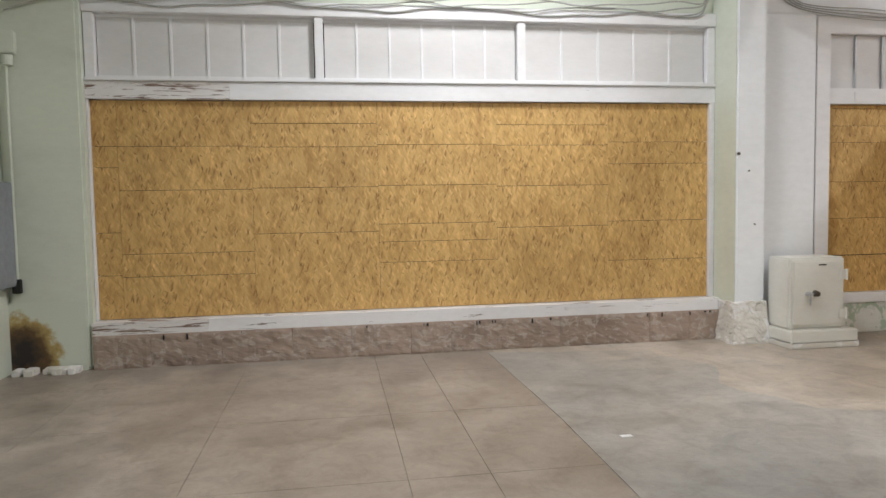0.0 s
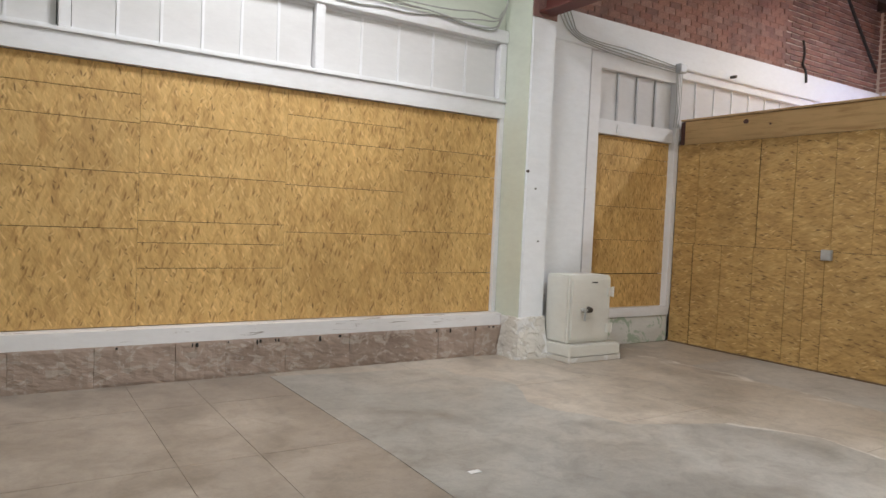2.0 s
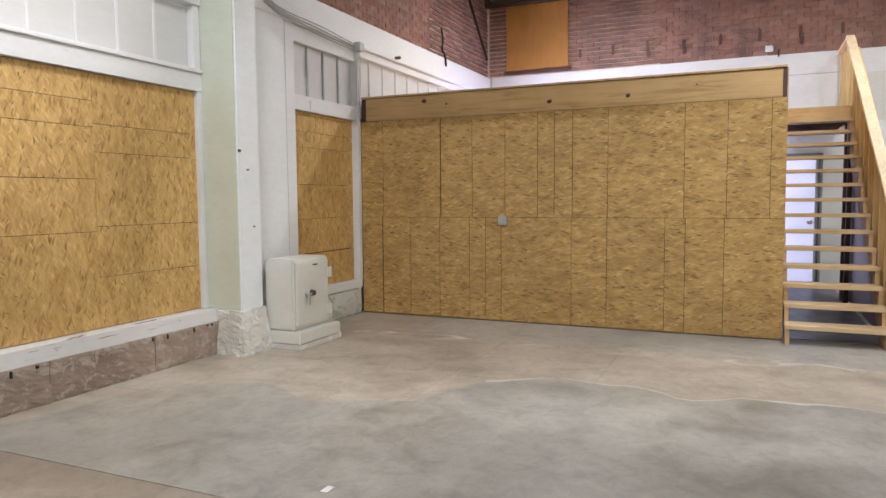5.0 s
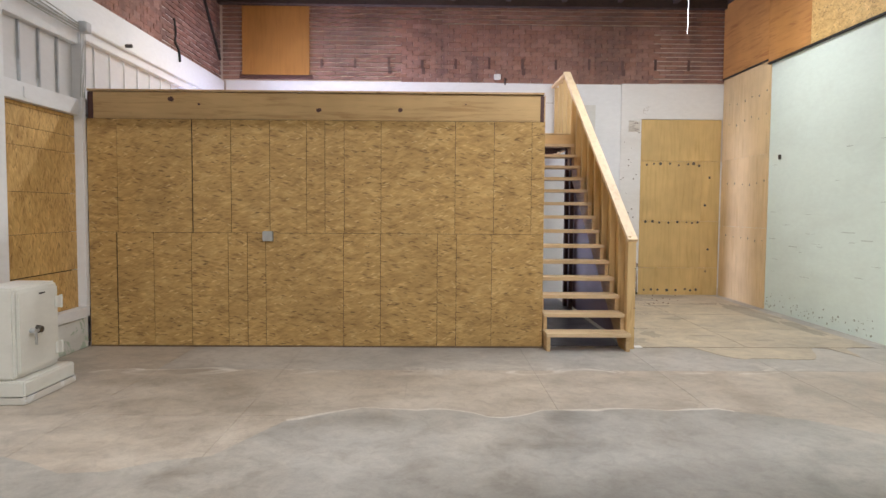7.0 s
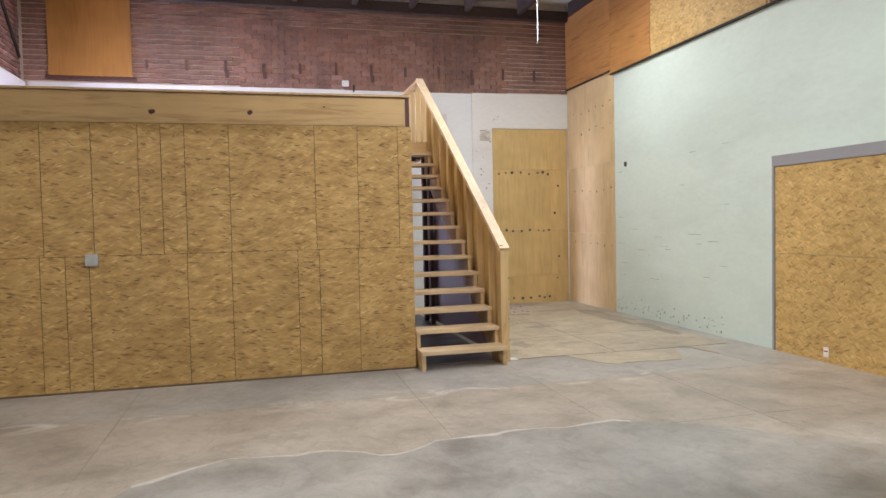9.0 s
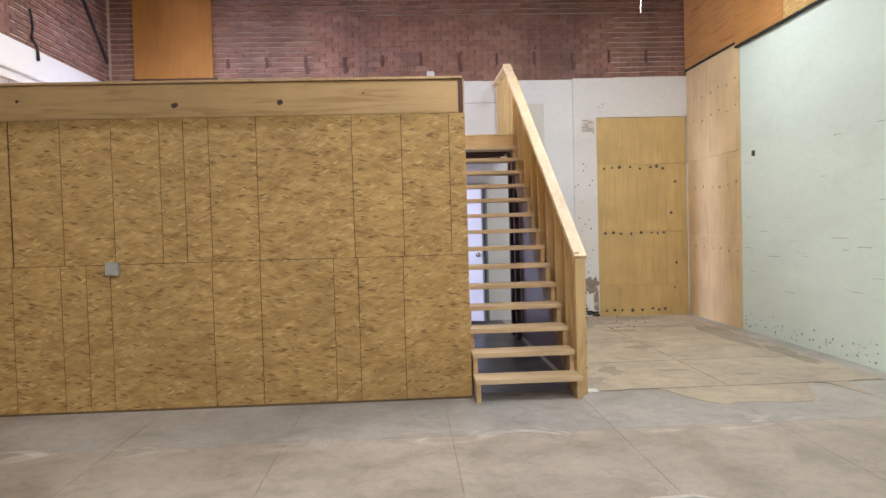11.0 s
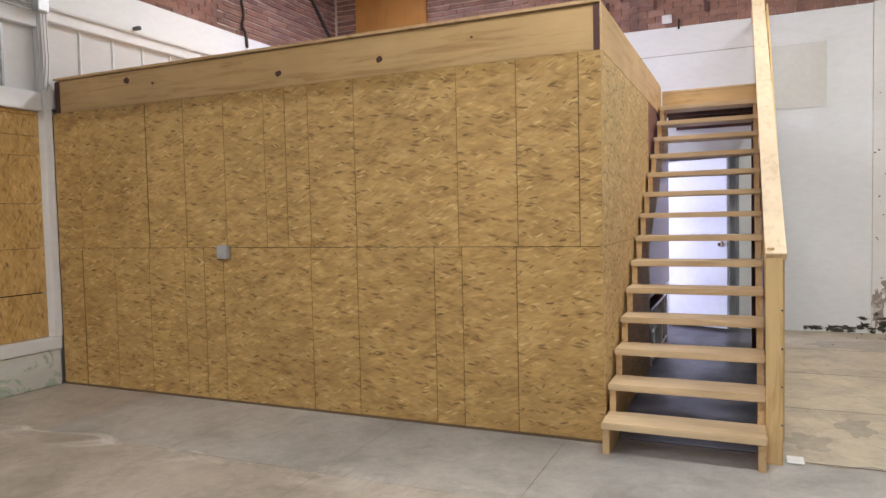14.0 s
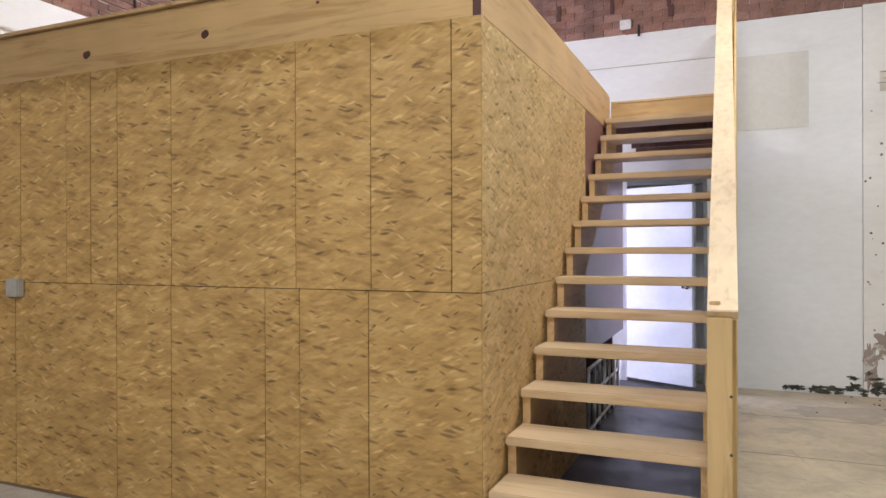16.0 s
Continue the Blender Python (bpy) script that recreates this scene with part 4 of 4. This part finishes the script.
for i in range(22):
    x, z, q = random.uniform(6.8, 9.8), random.uniform(0.4, 2.4), random.uniform(0.06, 0.3)
    block(x, x + q, YR, YR + 0.0015, z, z + random.uniform(0.003, 0.008), 0, bm)
tagged(part("wall_scratches", bm, plain("scratch", (0.36, 0.41, 0.37), 0.9, 0.0, 0.3)), "thin dark scratches across the mint wall", "scratch", "", "stuff")
tagged(cable("hanging_wire", [(6.43, YR + 0.055, 4.2), (6.42, YR + 0.06, 3.85), (6.25, YR + 0.06, 3.74), (6.0, YR + 0.06, 3.8), (5.95, YR + 0.06, 4.2)], 0.008, BLACK), "black wire loop hanging over the upper boards", "wire")

# orange board over the brick, back wall
ob_ = thing("upper_board", (XB, 6.45, 3.85), "orange plywood board closing a high opening", "wall panel")
part("sheet", block(XB - 0.06, XB - 0.03, 5.86, 7.05, 3.86, 5.06, 0.004), PLY_ORANGE, ob_)
part("bottom_batten", block(XB - 0.06, XB - 0.028, 5.8, 7.1, 3.80, 3.857, 0.004), DARK_WOOD, ob_)
for i in range(12):
    y = 5.65 - i * 0.597
    h = 0.17 + random.uniform(-0.02, 0.04)
    rc = thing("beam_pocket", (XB, y, 4.1), "dark rusted strap in a brick pocket", "bracket", "brick pockets")
    bm = block(XB - 0.036, XB - 0.024, y - 0.022, y + 0.022, 4.0, 4.0 + h, 0.004)
    if i in (2, 3, 6, 9):
        block(XB - 0.037, XB - 0.025, y - 0.05, y + 0.01, 3.9, 4.02, 0.004, bm)
    part("strap", bm, DARK_WOOD, rc)
wbx = thing("junction_box", (XB, 2.52, 3.86), "small white junction box on the brick", "junction box")
part("body", block(XB - 0.07, XB - 0.03, 2.46, 2.58, 3.81, 3.91, 0.006), RACK_WHITE, wbx)
part("spout", rod((XB - 0.05, 2.38, 3.84), (XB - 0.05, 2.38, 3.72), 0.012), BLACK, wbx)
# chipped patches by the boarded door
def upright_blob(y, z, ry, rz, x, depth, seed, ragged):
    """A thin ragged-edged patch on the back wall."""
    bm = bmesh.new()
    ring = []
    for k in range(44):
        a = k * math.tau / 44
        q = 1 + ragged * (noise.noise(Vector((2.2 * math.cos(a), 2.2 * math.sin(a), seed))) + 0.7 * noise.noise(Vector((6 * math.cos(a), 6 * math.sin(a), seed))))
        ring.append((y + ry * q * math.cos(a), max(FZ + 0.002, z + rz * q * math.sin(a))))
    front = [bm.verts.new((x - depth, *p)) for p in ring]
    back = [bm.verts.new((x, *p)) for p in ring]
    bm.faces.new(front)
    for k in range(44):
        bm.faces.new((front[k], back[k], back[(k + 1) % 44], front[(k + 1) % 44]))
    bmesh.ops.recalc_face_normals(bm, faces=bm.faces)
    return bm


for y0, y1, z0, z1 in ((-0.07, 0.14, 2.915, 3.11),):
    pt = thing("wall_patch", (XB, y0, z0), "bare dark brick patch in chipped plaster", "patch", "", "structure")
    part("scuffed_plaster", block(XB - 0.0332, XB - 0.0302, y0, y1, z0, z1, 0.001), RUBBLE, pt)
    for k in range(9):
        a, q = y0 + 0.02 + random.uniform(0, 0.1), z0 + 0.015 + k * 0.021
        part("scrape", block(XB - 0.0352, XB - 0.0335, a, a + random.uniform(0.05, 0.13), q, q + 0.005), DARK_WOOD, pt)
bm = bmesh.new()
for i in range(34):
    y = random.choice((random.uniform(-0.05, 0.27), random.uniform(0.0, 0.25)))
    z = random.uniform(0.3, 2.9)
    s = random.uniform(0.004, 0.014)
    rod((XB - 0.0302, y, z), (XB - 0.0335, y, z), s, random.randint(5, 8), bm)
tagged(part("plaster_chips", bm, plain("chip", (0.22, 0.18, 0.15), 0.9)), "dark chips and screw holes in white plaster", "chips", "", "stuff")
fallen = thing("wall_patch", (XB, 0.1, 0.2), "bare brown base coat where damp plaster has fallen", "patch", "", "structure")
for y, z, ry, rz, seed in ((0.06, 0.47, 0.13, 0.13, 1.0), (0.22, 0.28, 0.06, 0.2, 2.0), (-0.04, 0.2, 0.04, 0.24, 3.0)):
    part("base_coat", upright_blob(y, z, ry, rz, XB - 0.0302, 0.0016 + 0.0004 * seed, seed, 0.6), PATCH, fallen)
bm = bmesh.new()
for i in range(40):
    y = -0.05 + 1.05 * random.random() ** 1.5
    reach = 0.05 + 0.2 * math.exp(-((y - 0.28) / 0.16) ** 2)
    z = FZ + 0.02 + reach * random.random()
    one = upright_blob(y, z, random.uniform(0.02, 0.07), random.uniform(0.008, 0.028), XB - (0.0302 if y < 0.283 else 0.0252), 0.0034 + 0.00002 * i, i * 1.7, 0.9)
    tmp = bpy.data.meshes.new("blot")
    one.to_mesh(tmp)
    one.free()
    bm.from_mesh(tmp)
    bpy.data.meshes.remove(tmp)
tagged(part("mould_patch", bm, plain("mould", (0.06, 0.06, 0.05), 0.9, 0.0, 0.7)), "dark green mould where plaster has fallen off", "mould", "", "stuff")
bm = bmesh.new()
for i in range(26):
    x, y, s = random.uniform(10.2, 11.6), random.gauss(0.1, 0.35), random.uniform(0.006, 0.022)
    block(x, x + s * 1.5, y, y + s, FZ + 0.004, FZ + 0.005 + s * 0.4, 0.002, bm)
tagged(part("floor_debris", bm, DARK_WOOD), "scattered plaster and wood crumbs on the floor", "debris", "", "stuff")

# ---- floor finishes ----
edge_pts = [(1.6, 7.35), (1.62, 5.2), (1.58, 3.6), (1.5, 1.0), (1.4, -1.5)]
far = []
for i in range(60):
    y = -1.5 + i * 6.2 / 59
    dent = 0.2 * math.exp(-((y - 3.12) / 0.3) ** 2) + 0.9 * max(0, y - 4.2) ** 1.5 + min(2.2, 0.6 * max(0, 1.5 - y) ** 1.5)
    far.append((4.46 - dent + 0.025 * math.sin(y * 9.5) + 0.012 * math.sin(y * 23), y))
upper = [(3.3 + 0.15 * math.sin(i * 1.3), 4.75 + i * 0.26) for i in range(1, 10)]
outline = far + upper + edge_pts
structure("skim_patch", sheet(outline, FZ - 0.001, FZ + 0.004), SKIM, "smooth grey levelling skim over part of the floor", "floor")
bm = bmesh.new()
prev = None
for i, (x, y) in enumerate(far[27:]):
    w = max(0.005, 0.013 + 0.035 * noise.noise(Vector((y * 2.3, 3, 1))) + 0.004 * random.random())
    a, b = bm.verts.new((x - w, y, FZ + 0.0055)), bm.verts.new((x + w, y, FZ + 0.0055))
    if prev:
        bm.faces.new((prev[0], prev[1], b, a))
    prev = (a, b)
tagged(part("mineral_edge", bm, CHALK), "white mineral bloom along the edge of the skim", "stain", "", "structure")
pts = [(XB - 0.03, 1.40), (XB - 0.03, -1.4)]
for i in range(70):
    y = -1.35 + i * 2.75 / 69
    spill = 1 / (1 + math.exp((y - 0.62) / 0.06)) / (1 + math.exp((-0.5 - y) / 0.05))
    pts.append((6.88 - 0.6 * spill + 0.03 * math.sin(y * 9) + 0.015 * math.sin(y * 27) - 0.5 * math.exp(-((y + 0.88) / 0.06) ** 2), y))
structure("floor_boarding", sheet(pts, FZ - 0.001, FZ + 0.004), TILEFLOOR, "worn yellowish floor boarding with dark stains", "floor")
for x0, x1, y0, y1 in ((6.86, 6.872, -1.35, 1.38), (8.07, 8.075, -1.2, 1.38), (9.3, 9.306, -1.2, 1.38), (10.5, 10.506, -1.1, 1.38), (6.9, 10.9, 0.1, 0.105)):
    structure("floor_seam", block(x0, x1, y0, y1, FZ + 0.0041, FZ + 0.0048), plain("seam_dirt", (0.14, 0.11, 0.085), 0.9), "dirty open seam between floor boards", "seam")
# dark sheet added over the slabs to darken the floor under the stair
structure("floor_dark", sheet([(6.95, 1.5), (6.95, 2.425), (9.0, 2.425), (9.0, 2.77), (11.68, 2.77), (11.68, 1.5)], FZ - 0.001, FZ + 0.0035), concrete("dark_floor_sheet", (0.075, 0.07, 0.085), (0.1, 0.095, 0.11), (0.13, 0.12, 0.135), False, 0.35), "dark grey sheet over the floor under the stair", "floor")
bm = bmesh.new()
for i, (x, y, rx, ry) in enumerate(((7.7, 0.95, 0.22, 0.1), (7.25, 1.25, 0.2, 0.12), (7.6, 0.35, 0.05, 0.16), (8.9, 0.2, 0.1, 0.2), (10.2, 0.05, 0.09, 0.2), (10.9, 0.5, 0.3, 0.5), (7.3, -0.3, 0.05, 0.12),
                                  (10.4, -0.7, 0.08, 0.25), (9.6, -1.15, 0.9, 0.18), (8.2, -1.2, 0.5, 0.12), (11.3, -0.4, 0.2, 0.5))):
    ring = []
    for k in range(40):
        a = k * math.tau / 40
        q = 1 + 0.7 * noise.noise(Vector((1.8 * math.cos(a), 1.8 * math.sin(a), i * 3.3))) + 0.15 * noise.noise(Vector((6 * math.cos(a), 6 * math.sin(a), i)))
        ring.append(bm.verts.new((min(XB - 0.04, x + rx * q * math.cos(a)), max(-1.38, min(1.39, y + ry * q * math.sin(a))), FZ + 0.0042 + 0.00004 * i)))
    bm.faces.new(ring)
for i in range(26):
    x, y, a, q = random.uniform(7.0, 9.4), random.uniform(-0.8, 1.0), random.gauss(0.5, 0.25), random.uniform(0.1, 0.45)
    dx, dy = math.cos(a), math.sin(a)
    w = random.uniform(0.004, 0.01)
    bm.faces.new([bm.verts.new((x + u * q * dx - v * w * dy, min(1.38, y + u * q * dy + v * w * dx), FZ + 0.0048)) for u, v in ((0, 0), (0.5, -1), (1, 0), (0.5, 1))])
tagged(part("floor_stains", bm, concrete("grimy_floor", (0.31, 0.27, 0.21), (0.37, 0.32, 0.25), (0.42, 0.36, 0.28), False, 0.5)), "dark stains and scrapes on the yellowish floor", "stain", "", "stuff")
ch = thing("paper_scrap", (1.9, 4.72, 0.004), "small white paper scrap on the floor", "paper")
part("scrap", block(1.862, 1.938, 4.698, 4.742, FZ + 0.0045, FZ + 0.007, 0.001), RACK_WHITE, ch)
ch = thing("paper_scrap", (6.75, 1.3, 0.004), "torn pale paper leaning at the newel foot", "paper")
part("scrap", block(6.82, 6.95, 1.3, 1.39, FZ + 0.005, FZ + 0.008, 0.001), RACK_WHITE, ch)

# ---- repeated pieces: floor slabs, then bricks ----
xs = [-8.0] + [0.47 - 1.2 * i for i in range(6, 0, -1)] + [0.47, 0.93, 1.67, 2.9, 4.3, 5.75, 6.88, 8.07, 9.3, 10.5, XB]
near_ys = [YR] + [5.51 - 1.2 * i for i in range(5, -2, -1)] + [7.74]
far_ys = [YR] + [0.30 + 1.19 * i for i in range(-1, 7)] + [7.74]
for a, b in zip(xs, xs[1:]):
    ysl = near_ys if a < 1.6 else far_ys
    for c, d in zip(ysl, ysl[1:]):
        if b - a < 0.02 or d - c < 0.02:
            continue
        bm = block(a + 0.0014, b - 0.0014, c + 0.0014, d - 0.0014, FZ - 0.0065, FZ)
        part("slab", bm, SLAB_GREY if a > 5.7 and d < 6.4 else SLAB_BROWN if a < 1.5 else SLAB, floor)


def brick_mesh(name, length, height, depth, mat):
    bm = block(0, length, 0, depth, 0, height, 0)
    bmesh.ops.bevel(bm, geom=[e for e in bm.edges if all(v.co.y < 1e-6 for v in e.verts)], offset=0.006, segments=1, affect="EDGES")
    me = bpy.data.meshes.new(name)
    bm.to_mesh(me)
    bm.free()
    me.materials.append(mat)
    return me


def brickwork(parent, mat, origin, turn, length, z0, z1, keep, limit, course, seed):
    """Courses of bricks on a wall; those in the kept stretch are objects, the rest one joined mesh."""
    rng = random.Random(seed)
    me = brick_mesh("brick", 0.205, course - 0.021, 0.03, mat)
    verts, faces, made = [], [], 0
    rows = int((z1 - z0) / course)
    for r in range(rows):
        u = -(0.11 if r % 2 else 0)
        while u < length - 0.02:
            a = max(u, 0.0)
            b = min(u + 0.205, length)
            proud = rng.uniform(0.0, 0.009)
            m = Matrix.Translation(origin) @ Matrix.Rotation(radians(turn), 4, "Z") @ Matrix.Translation((a, -proud, z0 + r * course + rng.uniform(-0.003, 0.003)))
            if b - a > 0.204 and made < limit and keep[0] < a < keep[1] and r < keep[2]:
                ob = new("brick", me)
                ob.parent = parent
                ob.matrix_parent_inverse = world_of(parent).inverted()
                ob.matrix_basis = m
                made += 1
            elif b - a > 0.03:
                base = len(verts)
                w = b - a
                for x in (0, w):
                    for y in (0.0, 0.03):
                        for z in (0, course - 0.02):
                            verts.append(m @ Vector((x, y, z)))
                for f in ((0, 4, 5, 1), (1, 5, 7, 3), (0, 2, 6, 4), (0, 1, 3, 2), (4, 6, 7, 5)):
                    faces.append([base + i for i in f])
            u += 0.211
    mesh = bpy.data.meshes.new("brickwork")
    mesh.from_pydata(verts, [], faces)
    mesh.materials.append(mat)
    ob = new("brickwork", mesh)
    ob.parent = parent
    ob.matrix_parent_inverse = world_of(parent).inverted()
    tagged(ob, "rows of old brick in thick pale mortar", "", "", "stuff")


brickwork(wall_back, BRICK, (XB - 0.017, 7.4, 0), -90, 7.4 - YR, 3.79, 5.3, (3.0, 7.6, 14), 290, 0.078, 3)
brickwork(wall_up, BRICK_PINK, (4.55, 7.443, 0), 0, XB - 4.58, 3.77, 5.3, (0.2, 4.5, 14), 290, 0.078, 4)
